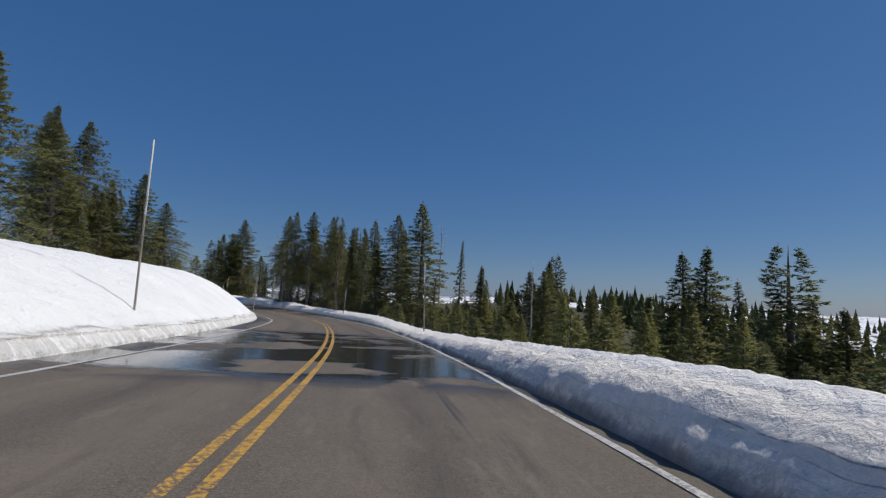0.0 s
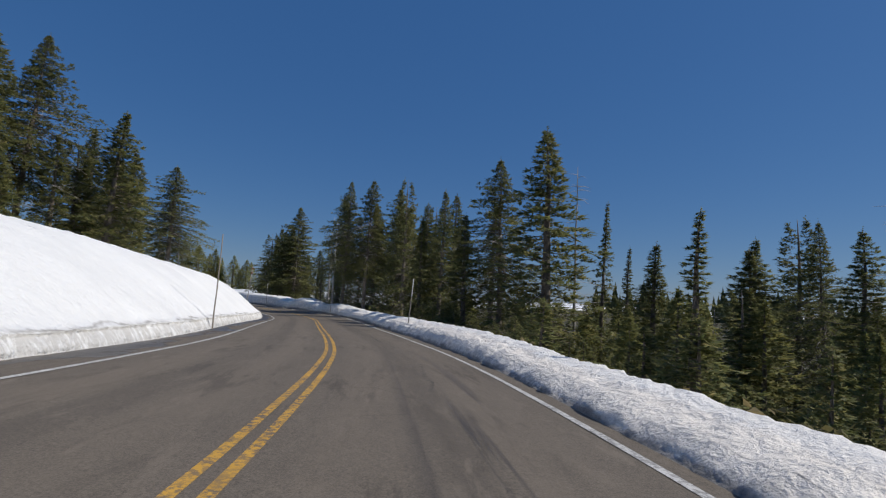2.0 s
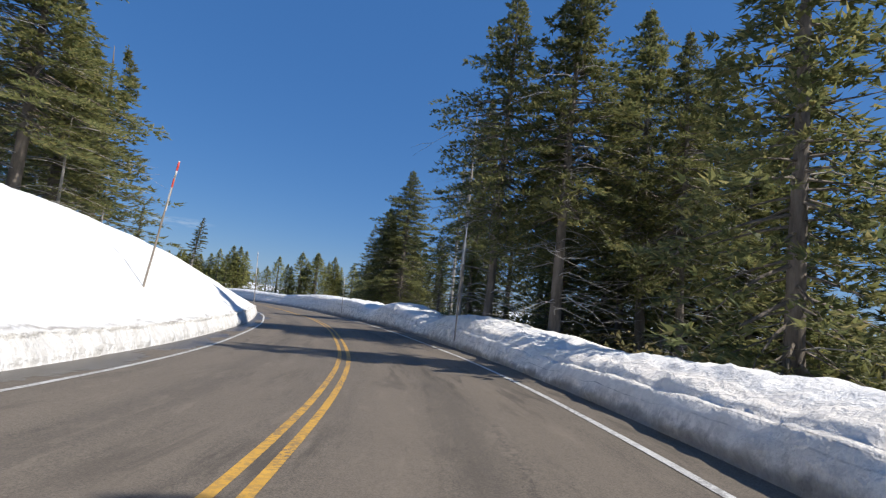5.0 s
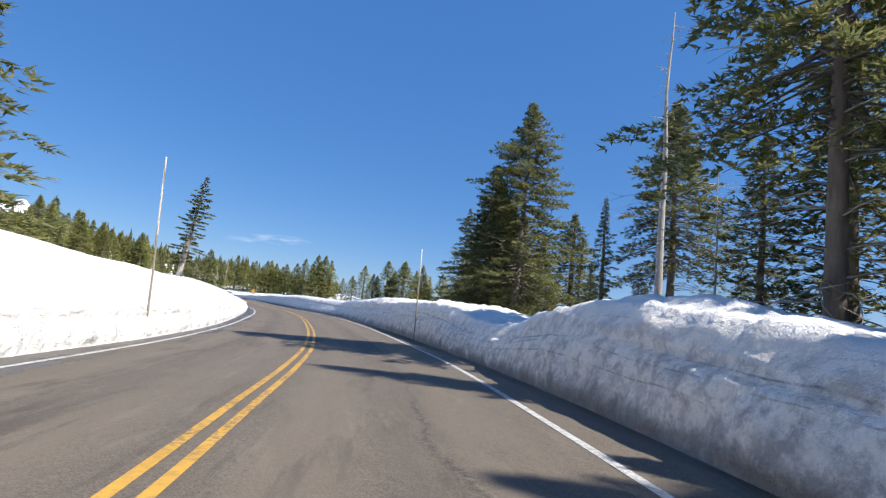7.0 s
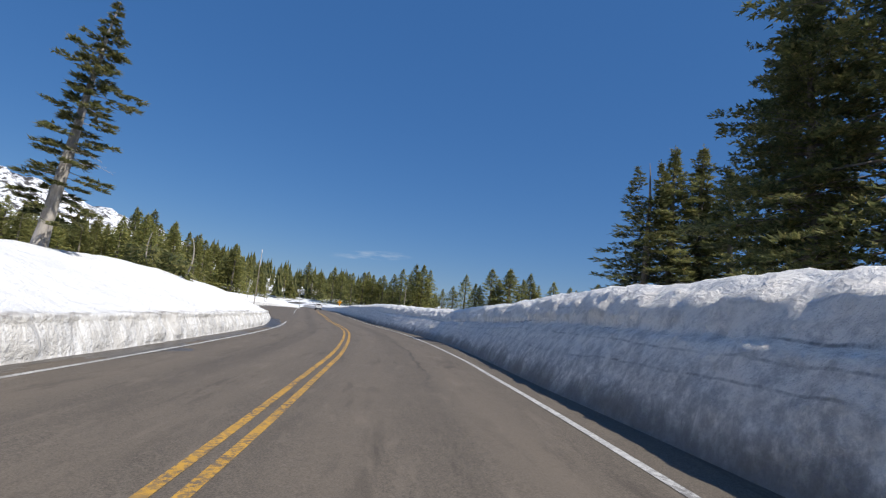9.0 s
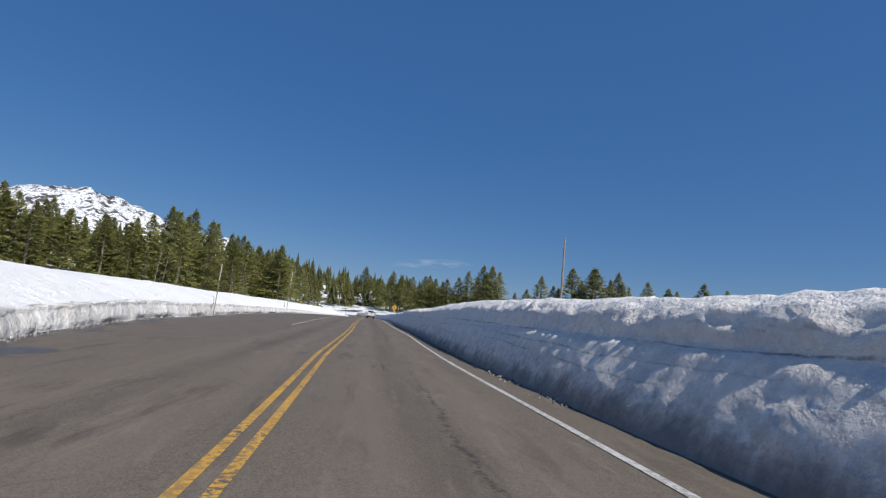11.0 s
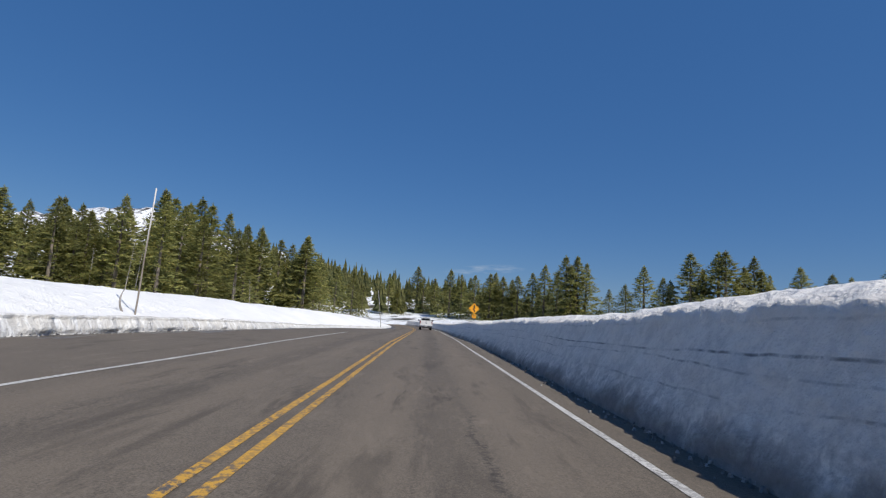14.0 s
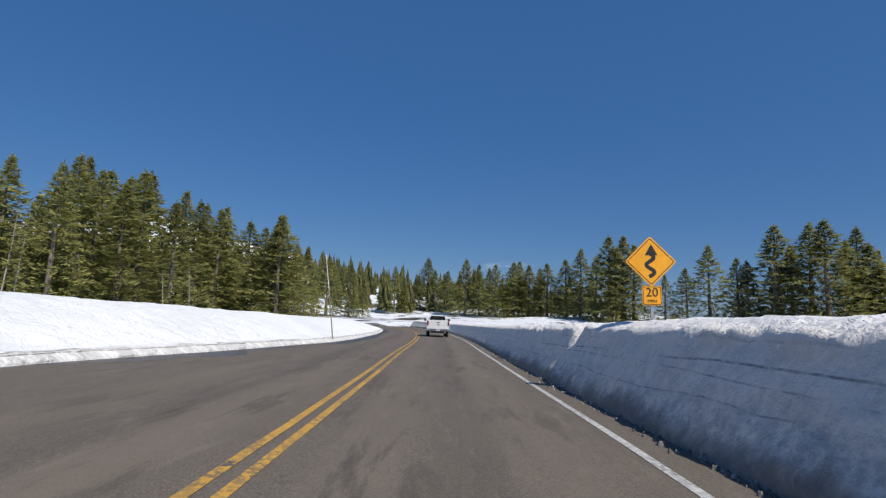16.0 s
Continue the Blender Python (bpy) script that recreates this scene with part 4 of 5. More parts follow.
H0 = 14.0
FULL = [conifer("conifer_tree", 11, wide=3.4, bare=.03, dead=6, size=1.15, taper=.9), conifer("conifer_tree", 12, wide=3.0, bare=.05, droop=.4, ragged=.45, lobes=.75, dead=7, size=1.15, taper=.85),
        conifer("conifer_tree", 13, wide=3.7, bare=.03, droop=.24, boughs=175, dead=6, size=1.15, taper=.9, twin=True), conifer("conifer_tree", 14, wide=2.8, bare=.06, droop=.42, ragged=.5, lobes=.9, dead=8, size=1.1, taper=.95)]
TALL = [conifer("conifer_tree", 21, wide=3.6, bare=.27, droop=.34, ragged=.5, lobes=.8, boughs=200, nodes=9, tufts=3, blades=6, size=.68, slim=.9, dead=46, taper=.8, girth=.0125), conifer("conifer_tree", 22, wide=3.1, bare=.32, droop=.36, ragged=.5, lobes=.8, boughs=190, nodes=9, tufts=3, blades=6, size=.68, slim=.9, dead=48, taper=.8, girth=.0125)]
FINE = [conifer("conifer_tree", 71, wide=2.8, bare=.05, droop=.22, ragged=.45, lobes=.9, boughs=190, nodes=9, tufts=3, blades=5, size=.85, slim=.9, dead=14, taper=.7)]
BROAD = [conifer("conifer_tree", 91, h=22.0, wide=6.4, bare=.05, droop=.2, ragged=.35, lobes=.7, boughs=270, nodes=14, tufts=3, blades=5, size=1.15, dead=16, taper=.66)]
SLIM = [conifer("conifer_tree", 31, wide=1.8, bare=.12, droop=.35, ragged=.5, lobes=.9, boughs=110, nodes=6, dead=6, taper=.9), conifer("conifer_tree", 32, wide=1.5, bare=.1, droop=.3, ragged=.6, lobes=.9, boughs=100, nodes=6, dead=6, taper=.9)]
# a living tree in deadwood bark: the sunlight on its trunk is put into the colour
SPARSE = [conifer("conifer_tree", 81, wide=2.1, bare=.1, droop=.1, ragged=.6, lobes=1.1, boughs=90, nodes=9, tufts=3, blades=5, size=.95, dead=12, girth=.018, taper=.75, bark=M_DEAD)]
LIGHT = [conifer("conifer_tree", 41 + k, wide=(4.6, 4.0, 5.0, 4.0, 4.5)[k], bare=(.01, .02, .0, .03, .01)[k], boughs=130, nodes=5, tufts=1, blades=3, size=2.4, ragged=.32, lobes=.55, droop=(.3, .2, .35, .3, .25)[k], material=M_NEEDLE_BRIGHT, taper=(1.05, .95, 1.1, 1.0, .92)[k], wood=False) for k in range(5)]
YOUNG = [conifer("young_conifer", 51 + k, h=4.0, wide=(1.2, .9, 1.5)[k], bare=.02, boughs=44, nodes=4, tufts=1, blades=3, size=1.2, ragged=.5, wood=False, taper=.9) for k in range(3)]
DEAD = [snag("dead_tree", 61), snag("dead_tree", 62, r=.11, stubs=40, reach=1.1)]
used = set()


def plant(kinds, pick, x, y, h, label, category, group, proto_h=H0, turn=0.0, wide=1.0, lean=(0, 0), sink=.25):
    """The first tree of a kind is its own model; the others are copies."""
    proto = kinds[pick % len(kinds)]
    m = standing(proto, x, y, h, proto_h, turn, wide, lean, sink)
    if proto.name in used:
        ob = copy_thing(proto, m)
        ob.matrix_basis = m
    else:
        used.add(proto.name)
        ob = proto
        ob.matrix_basis = m
    return tagged(ob, label, category, group)


# beside the road on the right: x, y, height, width, kind (0 full, 1 tall with a bare foot, 2 slim)
GROVE = [
    (-2.5, 68.4, 17.3, 1.03, 0), (-5.9, 74.1, 16.1, 0.94, 1), (-11.7, 79, 13.5, 0.7, 0), (-13.6, 79.3, 10.4, 0.8, 0), (-8.8, 73.3, 10.6, 0.94, 0), (-17.6, 90.3, 16.5, 0.62, 0), (-24.5, 98.8, 18.2, 0.8, 1), (-31.5, 108.5, 5.8, 1.2, 0),
    (2.4, 76.1, 14.5, 0.58, 2), (5.9, 83.4, 12.0, 0.76, 2), (14.8, 70, 14.8, 0.83, 0), (16.6, 59, 10.8, 0.71, 0), (11.8, 97.9, 9.0, 0.73, 0), (-13.8, 112, 15.1, 0.9, 0)]
GROVE_2 = [
    (5, 69.8, 10.8, 1.02, 0), (6.5, 74.7, 9.7, 0.88, 2), (6.9, 59.6, 7.3, 0.98, 0), (11.2, 79.2, 8.9, 0.96, 0), (11.5, 69.1, 11.9, 1.12, 0), (15.3, 78.5, 14.4, 0.99, 0), (22.7, 81.9, 11.4, 0.9, 0), (19.5, 62, 11.0, 0.81, 2),
    (15.9, 42.1, 8.9, 1.08, 0), (20.6, 45.5, 14.3, 0.98, 0), (20.2, 41.3, 13.9, 0.98, 0), (20.7, 36.5, 10.9, 0.96, 2), (26.1, 40.3, 15.5, 1.07, 0), (29.3, 42.9, 12.4, 1.1, 0), (27.1, 35.9, 10.7, 1.12, 0)]
# the first tree and the last six are added to shade the bank and road
WOOD = [
    (-22.3, 107.8, 17, .75, 1), (-19.5, 100.6, 15.5, .65, 1), (-16.5, 103.3, 11.1, .7, 0), (-27, 112.9, 17.7, .8, 0),
    (-23.6, 115, 16.5, .8, 0), (-18.9, 112.5, 15.7, .9, 0), (-34.8, 118.9, 20.0, .8, 1), (-29.2, 120.6, 18, .9, 1), (-32.6, 112.2, 5.6, 1.1, 0), (-28, 100.6, 17.5, .7, 1), (-21.1, 103.3, 18.5, .8, 1), (-36.4, 128.7, 10.2, .8, 0), (-33.5, 126.7, 13.2, .9, 0), (-41.1, 138.2, 16.3, 1.0, 1), (-50.9, 152.4, 9.4, .5, 2),
    (-48.5, 147.8, 6.6, .7, 0), (-43, 138.5, 4.6, .9, 0), (-45.5, 139.4, 10, .8, 2), (-25.2, 105.6, 9.5, .8, 0), (-17.8, 105.9, 17, .9, 0),
    (-14.2, 106.9, 19, .9, 0), (-8.2, 108.6, 18, 1, 0), (-18.6, 117.6, 18.5, .9, 0), (-23.4, 122.4, 19, .9, 0)]
BEHIND = [
    (-77.4, 181.3, 19.1, 1.12, 0), (-75.7, 183.9, 21.3, 1.12, 0), (-73.8, 186.2, 22.1, 1.12, 0), (-70.3, 186, 19, 1.12, 0), (-73.5, 190.5, 18.2, 1.12, 0), (-65.5, 176.4, 9.8, 1.12, 0), (-79.3, 183.9, 11.3, 1.26, 0), (-61.5, 171, 12, 1.26, 0),
    (-60.5, 154.5, 15.5, 1, 0), (-53.5, 158.5, 13, 1.26, 0)]
rng = random.Random(5)
for x, y, h, w, kind in GROVE + GROVE_2 + WOOD + BEHIND:
    plant((FULL, TALL, SLIM, FINE)[kind], rng.randrange(8), x, y, h, LABELS["near"], "tree", "conifers beside the road", turn=rng.uniform(0, 360), wide=w * 1.4 * (H0 / h) ** .1, lean=(rng.uniform(-1.5, 1.5), rng.uniform(-1.5, 1.5)))
for x, y, h, turn in ((-56.1, 149.9, 22.4, 40), (-59.5, 151.2, 16.5, 200)):
    plant(BROAD, 0, x, y, h, "broad dark-green conifer with a visible trunk behind the snow wall", "tree", "conifers beside the road", proto_h=22.0, turn=turn)
plant(SPARSE, 0, -77.9, 130.1, 8.9, "thin conifer with its sunlit trunk coloured paler, leaning over the sunlit bank", "tree", "conifers above the left bank", wide=1.4, lean=(-4.5, 4.5))
SLOPE = [
    (-43.7, 75.6, 14.9, 1, 0), (-50, 72, 20.8, .85, 1), (-48.5, 84.1, 13.3, 1.0, 0), (-48.2, 76.7, 11.8, .9, 0), (-39.3, 45.3, 18.1, .9, 0), (-34.7, 38.4, 9.1, .9, 0), (-51.3, 67.8, 21.2, .8, 0), (-53.9, 71.1, 21.3, .8, 1),
    (-47.1, 64.1, 17.4, .9, 0), (-50.3, 80.6, 14.7, .9, 0), (-44.5, 64.8, 8.0, .9, 0), (-46.2, 71.9, 11, .9, 0), (-53.6, 97.9, 4.5, .9, 0), (-56, 104, 4.4, .8, 2), (-47.3, 90.4, 13.7, 1.15, 1), (-49.4, 93.4, 10.7, 1.1, 0),
    (-67, 108, 20, 1.0, 0), (-71.5, 109, 21, 1.0, 0), (-66, 103.5, 18, .9, 1), (-72, 103, 20, .9, 0)]
for x, y, h, w, kind in SLOPE:
    plant((FULL, TALL, SLIM, FINE)[kind], rng.randrange(8), x, y, h, LABELS["slope"], "tree", "conifers above the left bank", turn=rng.uniform(0, 360), wide=w * 1.45 * (H0 / h) ** .1, lean=(rng.uniform(-2, 2), rng.uniform(-2, 2)))
for x, y, h, k, lx, ly in ((-.2, 71.2, 15.9, 1, 0, 1), (-40.6, 130.4, 17.6, 0, 0, 0), (-38.1, 129.3, 9, 1, 0, 0), (-33.3, 113.2, 7, 0, 0, 2), (-48.7, 95.8, 4.5, 0, 0, 3), (-46.9, 92.2, 7, 0, 3, 4), (-30.5, 103.6, 13, 0, 0, 0), (7.8, 66.5, 7, 1, 2, -2), (-258.9, 193.5, 13, 1, 0, 4), (-256.8, 195.1, 12, 1, 0, -6), (-250.2, 214, 6, 1, 3, 5), (-251.4, 218, 7, 1, 0, -8), (-266, 187.4, 11, 1, 0, 0)):
    plant(DEAD, k, x, y, h, LABELS["snag"], "dead tree", "dead trunks", lean=(lx, ly), turn=rng.uniform(0, 360))

# the far edge of the snow field: x, y, height of the top
FAR = [
    (-305, 188, 26), (-305, 195, 26), (-311, 198, 29), (-286, 203, 32), (-296, 207, 32), (-295, 212, 31), (-305, 217, 35), (-299, 224, 31), (-293, 228, 27), (-292, 232, 27), (-286, 236, 23), (-285, 240, 22), (-277, 241, 24),
    (-278, 245, 18), (-296, 255, 20), (-312, 268, 20), (-327, 283, 20), (-334, 292, 16), (-354, 317, 24), (-352, 321, 17), (-360, 338, 29), (-353, 337, 23), (-342, 336, 22), (-323, 331, 26), (-318, 334, 24), (-306, 332, 23)]
FAR_3 = [
    (-192, 368, 24), (-185, 372, 22), (-178, 365, 20), (-170, 372, 24), (-160, 368, 21),
    (-276, 182, 22), (-281, 185, 24), (-271, 190, 22), (-269, 201, 28), (-269, 212, 27), (-275, 223, 24), (-276, 227, 23), (-272, 239, 23), (-260, 163, 21), (-266, 165, 24), (-261, 170, 21), (-268, 175, 21), (-275, 181, 24), (-270, 186, 21),
    (-268, 150, 26), (-275, 156, 28), (-262, 156, 24), (-266, 156, 24), (-261, 159, 24), (-256, 162, 22), (-268, 167, 25), (-261, 171, 22), (-263, 180, 22), (-265, 192, 25), (-256, 199, 23), (-259, 208, 22), (-258, 216, 20)]
FAR_2 = [
    (-302, 337, 23), (-304, 342, 24), (-298, 341, 22), (-295, 344, 21), (-290, 342, 22), (-282, 343, 23), (-275, 342, 26), (-271, 345, 23), (-259, 337, 28), (-256, 339, 28), (-256, 344, 26), (-246, 345, 16), (-241, 348, 18),
    (-237, 353, 25), (-227, 349, 20), (-225, 350, 19), (-218, 350, 28), (-216, 354, 23), (-213, 358, 29), (-207, 351, 28), (-205, 366, 28), (-202, 364, 23), (-200, 365, 17)]
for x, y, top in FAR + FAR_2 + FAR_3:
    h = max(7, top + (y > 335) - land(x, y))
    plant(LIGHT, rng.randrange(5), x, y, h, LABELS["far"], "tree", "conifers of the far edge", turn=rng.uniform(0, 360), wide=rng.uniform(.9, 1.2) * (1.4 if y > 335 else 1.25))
# more trees behind and between them
for k in range(60):
    t = rng.random()
    x0, y0, top = (FAR + FAR_2 + FAR_3)[rng.randrange(len(FAR) + len(FAR_2) + len(FAR_3))]
    x, y = x0 + rng.uniform(-9, 7) - (14 * t if x0 < -270 else 4 * t), y0 + rng.uniform(-5, 12) + (10 * t if y0 > 270 else -8 * t)
    h = max(5, (top - land(x, y)) * rng.uniform(.45, .92))
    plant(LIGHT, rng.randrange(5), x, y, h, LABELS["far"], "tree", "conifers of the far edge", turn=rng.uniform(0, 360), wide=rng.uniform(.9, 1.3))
# the wood that falls away below the right bank
for k in range(140):
    s, d = rng.uniform(-10, 130), rng.uniform(14, 66)
    x, y, _ = place(s, d)
    plant(LIGHT, rng.randrange(5), x, y, rng.uniform(2.2, 4.6) - ground(s, min(d, 60)) * .8, LABELS["near"], "tree", "conifers below the right bank", turn=rng.uniform(0, 360), wide=rng.uniform(.9, 1.4))
# shrubs of young growth close behind the low bank
for k in range(100):
    s, d = rng.uniform(-6, 84), rng.uniform(7.6, 13)
    x, y, _ = place(s, d)
    plant(YOUNG, rng.randrange(3), x, y, rng.uniform(1.0, 2.4), LABELS["young"], "tree", "young conifers", proto_h=4.0, turn=rng.uniform(0, 360), wide=rng.uniform(1.2, 1.9), sink=.1)
# young trees on the forest floor and the slope
for k in range(90):
    s, d = rng.uniform(-8, 135), rng.uniform(9.5, 34)
    x, y, _ = place(s, d)
    plant(YOUNG, rng.randrange(3), x, y, rng.uniform(1.6, 4.6) * (1 if d > 14 else .6), LABELS["young"], "tree", "young conifers", proto_h=4.0, turn=rng.uniform(0, 360), sink=.2)


def rough_conifers(name, spots, seed, label):
    """Far woods: many rough conifers in one mesh, each of ten ragged skirts of boughs."""
    r, vs, fs = random.Random(seed), [], []
    for x, y, h in spots:
        z, w, a0 = land(x, y) - .5, h * r.uniform(.17, .26), r.random() * 6
        for lay in range(10):
            t = lay / 10
            zz, rr, top = z + h * (.06 + .82 * t), w * (1 - t) ** .8, z + h * min(1, .06 + .82 * t + .2)
            q = len(vs)
            vs.append((x, y, top))
            for k in range(10):
                a = a0 + lay + k * .6283
                g = rr * (r.uniform(.8, 1.3) if k % 2 else r.uniform(.25, .6))
                vs.append((x + g * math.cos(a), y + g * math.sin(a), zz - h * .05 * r.random()))
            fs += [(q, q + 1 + k, q + 1 + (k + 1) % 10) for k in range(10)]
    return tagged(mesh_ob(name, vs, fs, M_NEEDLE_DIM, smooth=False), label, "forest", kind="stuff")


def far_spots(count, x0, y0, heads, near, reach, heights, seed):
    r, out = random.Random(seed), []
    while len(out) < count:
        head = r.uniform(*heads)
        dist = near(head) + reach * r.random() ** 1.2
        x, y = x0 - dist * math.sin(radians(head)), y0 + dist * math.cos(radians(head))
        if noise.noise(Vector((x * .02, y * .02, 3))) > -.24:
            out.append((x, y, r.uniform(*heights) * (.7 + .5 * r.random())))
    return out


rough_conifers("distant_wood", far_spots(1500, -103, 163, (40, 112), lambda q: 290 if q < 66 else 235, 520, (8, 20), 9), 9, "olive-green conifer woods covering the far slopes")
rough_conifers("lower_wood", far_spots(900, 0, 60, (-110, -8), lambda q: 100, 240, (5, 11), 19), 19, "dark conifer wood falling away below the road")


def undergrowth():
    """Low shrubs and dead growth between the trees: thousands of small leaves in one mesh."""
    r, vs, fs = random.Random(29), [], []
    for _ in range(2600):
        s, d = r.uniform(-10, 125), 7.2 + 38 * r.random() ** 1.6
        if s > 70 and d < 9.5:
            continue
        x, y, z0 = place(s, d, ground(s, d))
        w, h = r.uniform(.25, .75), r.uniform(.2, .8)
        for _ in range(13):
            a, q = r.random() * 6.28, len(vs)
            px, py, pz = x + w * r.uniform(-1, 1), y + w * r.uniform(-1, 1), z0 + h * r.random()
            ln = r.uniform(.12, .34)
            dx, dy = math.cos(a) * ln, math.sin(a) * ln
            vs += [(px, py, pz), (px + dx * .5 - dy * .3, py + dy * .5 + dx * .3, pz + .08), (px + dx, py + dy, pz + r.uniform(-.1, .2)), (px + dx * .5 + dy * .3, py + dy * .5 - dx * .3, pz + .05)]
            fs.append((q, q + 1, q + 2, q + 3))
    return tagged(mesh_ob("undergrowth", vs, fs, M_SHRUB, smooth=False), "brown-green shrubs and dead growth under the trees", "undergrowth", kind="stuff")


undergrowth()

# close behind the low bank: a slender young fir, a full one and a bare one with long limbs
for kinds, pick, x, y, h, w, turn, label, category, group in (
        (SLIM, 1, -.6, 42.8, 5.2, 1.5, 40, "slender young conifer rising from the shrubs behind the bank", "tree", "conifers beside the road"),
        (FINE, 0, 10.5, 55.4, 10.7, 1.2, 130, LABELS["near"], "tree", "conifers beside the road"),
        (TALL, 0, 13.0, 63.1, 13.2, .85, 250, LABELS["near"], "tree", "conifers beside the road"),
        (DEAD, 1, 8.3, 49.8, 10.2, 1.4, 75, LABELS["snag"], "dead tree", "dead trunks")):
    plant(kinds, pick, x, y, h, label, category, group, turn=turn, wide=w, lean=(1, 1))


# ---------------------------------------------------------------- poles, sign, truck, small growth
def plain(name, colour, rough=.5, metal=0.0, coat=0.0):
    m, nt, b = mat(name, rough, metal)
    c = ramp(nt, tex(nt, 6, 6, .65), (.3, tuple(v * .86 for v in colour)), (.75, tuple(min(1, v * 1.06) for v in colour)))
    nt.links.new(c, b.inputs["Base Color"])
    b.inputs["Coat Weight"].default_value = coat
    bump(nt, b, tex(nt, 40, 4), .08, .004)
    return m


M_RED = plain("faded_red_paint", (.62, .06, .04))
M_BARE = plain("bleached_paint", (.62, .6, .57), .7)
M_SIGN = plain("amber_sign_sheeting", (.83, .36, .012), .45)
M_BLACK = plain("black_sign_paint", (.012, .012, .013), .5)
M_STEEL = plain("galvanised_steel", (.42, .43, .44), .45, .8)
M_CAR = plain("white_car_paint", (.72, .72, .71), .3, 0, .6)
M_TRIM = plain("grey_plastic_trim", (.05, .05, .052), .6)
M_CHROME = plain("dull_chrome", (.55, .55, .56), .25, 1.0)
M_RUBBER = plain("tyre_rubber", (.018, .018, .018), .85)
M_GLASS = plain("dark_tinted_glass", (.012, .014, .016), .08)
M_LENS = plain("red_lamp_lens", (.24, .02, .016), .2, 0, .5)
M_PLATE = plain("pale_plate", (.6, .62, .6), .5)


def snow_pole(s, d, length, lean, turn, bands=0, pale=.0):
    """A wooden snow pole: a tapered, slightly crooked shaft, with painted bands near the top."""
    rng = random.Random(int(s * 10))
    x, y, z = place(s, d, ground(s, d))
    pole = new("snow_pole")
    pole.matrix_basis = pose(x, y, z, 0, 0, turn) @ pose(0, 0, 0, 0, lean, 0)
    rings = [((rng.uniform(-.008, .008), rng.uniform(-.008, .008), -.5 + (length + .5) * i / 9), .036 - .014 * i / 9) for i in range(10)]
    v, f = tube(rings, 8)
    mesh_ob("shaft", v, f, M_POLE, pole)
    if pale:
        v, f = tube([((0, 0, length * (1 - pale)), .03), ((0, 0, length * (1 - pale * .5)), .028), ((0, 0, length + .01), .026)], 10)
        mesh_ob("bleached_tip", v, f, M_BARE, pole, "bleached white upper end")
    for k in range(bands):
        z1 = length - .02 - .55 * k
        v, f = tube([((0, 0, z1 - .28), .031), ((0, 0, z1 - .14), .031), ((0, 0, z1), .03)], 10)
        mesh_ob("band", v, f, M_RED, pole, "faded red painted band")
    return tagged(pole, "weathered grey wooden snow pole standing in the snow bank", "snow pole", "snow poles along the road")


for row in ((17.2, -5.05, 5.1, 1, 0, 0, .45), (27.7, 5.35, 3.6, 2, 160, 0, .3), (59.6, 5.32, 2.5, 4, -20, 0, .4), (55.1, -4.32, 4.2, 1, 50, 0, 0), (95.4, -5.5, 4.0, 6, 60, 2, .4),
            (99.25, 4.99, 4.85, 1, 0, 0, .35), (125.5, -4.12, 4.5, 3, 220, 0, .5), (133.05, 4.76, 4.1, 1, 200, 0, .3), (214.5, -9.6, 3.75, 2, 30, 0, .3), (247.6, -9.5, 5.0, 2, 40, 0, .5), (291.9, -3.7, 4.4, 8, 235, 0, .4),
            (188, 6.7, 1.8, 1, 0, 0, 0), (184, -5.9, 4.6, 1, 0, 0, .3)):
    snow_pole(*row)


def flat(points, t):
    """A plate of thickness t with the outline in x and z, its front at y = 0."""
    bm = bmesh.new()
    f = bm.faces.new([bm.verts.new((x, 0, z)) for x, z in points])
    r = bmesh.ops.extrude_face_region(bm, geom=[f])
    for q in r["geom"]:
        if isinstance(q, bmesh.types.BMVert):
            q.co.y += t
    bmesh.ops.recalc_face_normals(bm, faces=bm.faces[:])
    return bm


def rounded(w, h, r, n=4, diamond=False):
    pts = []
    for cx, cz, a0 in ((w - r, h - r, 0), (-w + r, h - r, 90), (-w + r, -h + r, 180), (w - r, -h + r, 270)):
        for k in range(n + 1):
            a = radians(a0 + 90 * k / n)
            pts.append((cx + r * math.cos(a), cz + r * math.sin(a)))
    if diamond:
        q = math.sqrt(.5)
        pts = [((x - z) * q, (x + z) * q) for x, z in pts]
    return pts


def strip(points, width):
    """The outline of a bent band of that width along the points."""
    left, right = [], []
    for i, (x, z) in enumerate(points):
        x0, z0 = points[max(i - 1, 0)]
        x1, z1 = points[min(i + 1, len(points) - 1)]
        n = math.hypot(x1 - x0, z1 - z0)
        nx, nz = -(z1 - z0) / n * width / 2, (x1 - x0) / n * width / 2
        left.append((x + nx, z + nz))
        right.append((x - nx, z - nz))
    return left, right


def lettering(text, size, x, z, y, parent, name):
    cu = bpy.data.curves.new(name, "FONT")
    cu.body, cu.size, cu.align_x, cu.align_y, cu.extrude = text, size, "CENTER", "CENTER", .002
    tmp = bpy.data.objects.new(name, cu)
    scene.collection.objects.link(tmp)
    bpy.context.view_layer.update()
    me = bpy.data.meshes.new_from_object(tmp.evaluated_get(bpy.context.evaluated_depsgraph_get()))
    bpy.data.objects.remove(tmp)
    me.materials.clear()
    me.materials.append(M_BLACK)
    ob = new(name, me)
    ob.parent = parent
    ob.matrix_basis = pose(x, y, z, 90, 0, 0)
    return ob


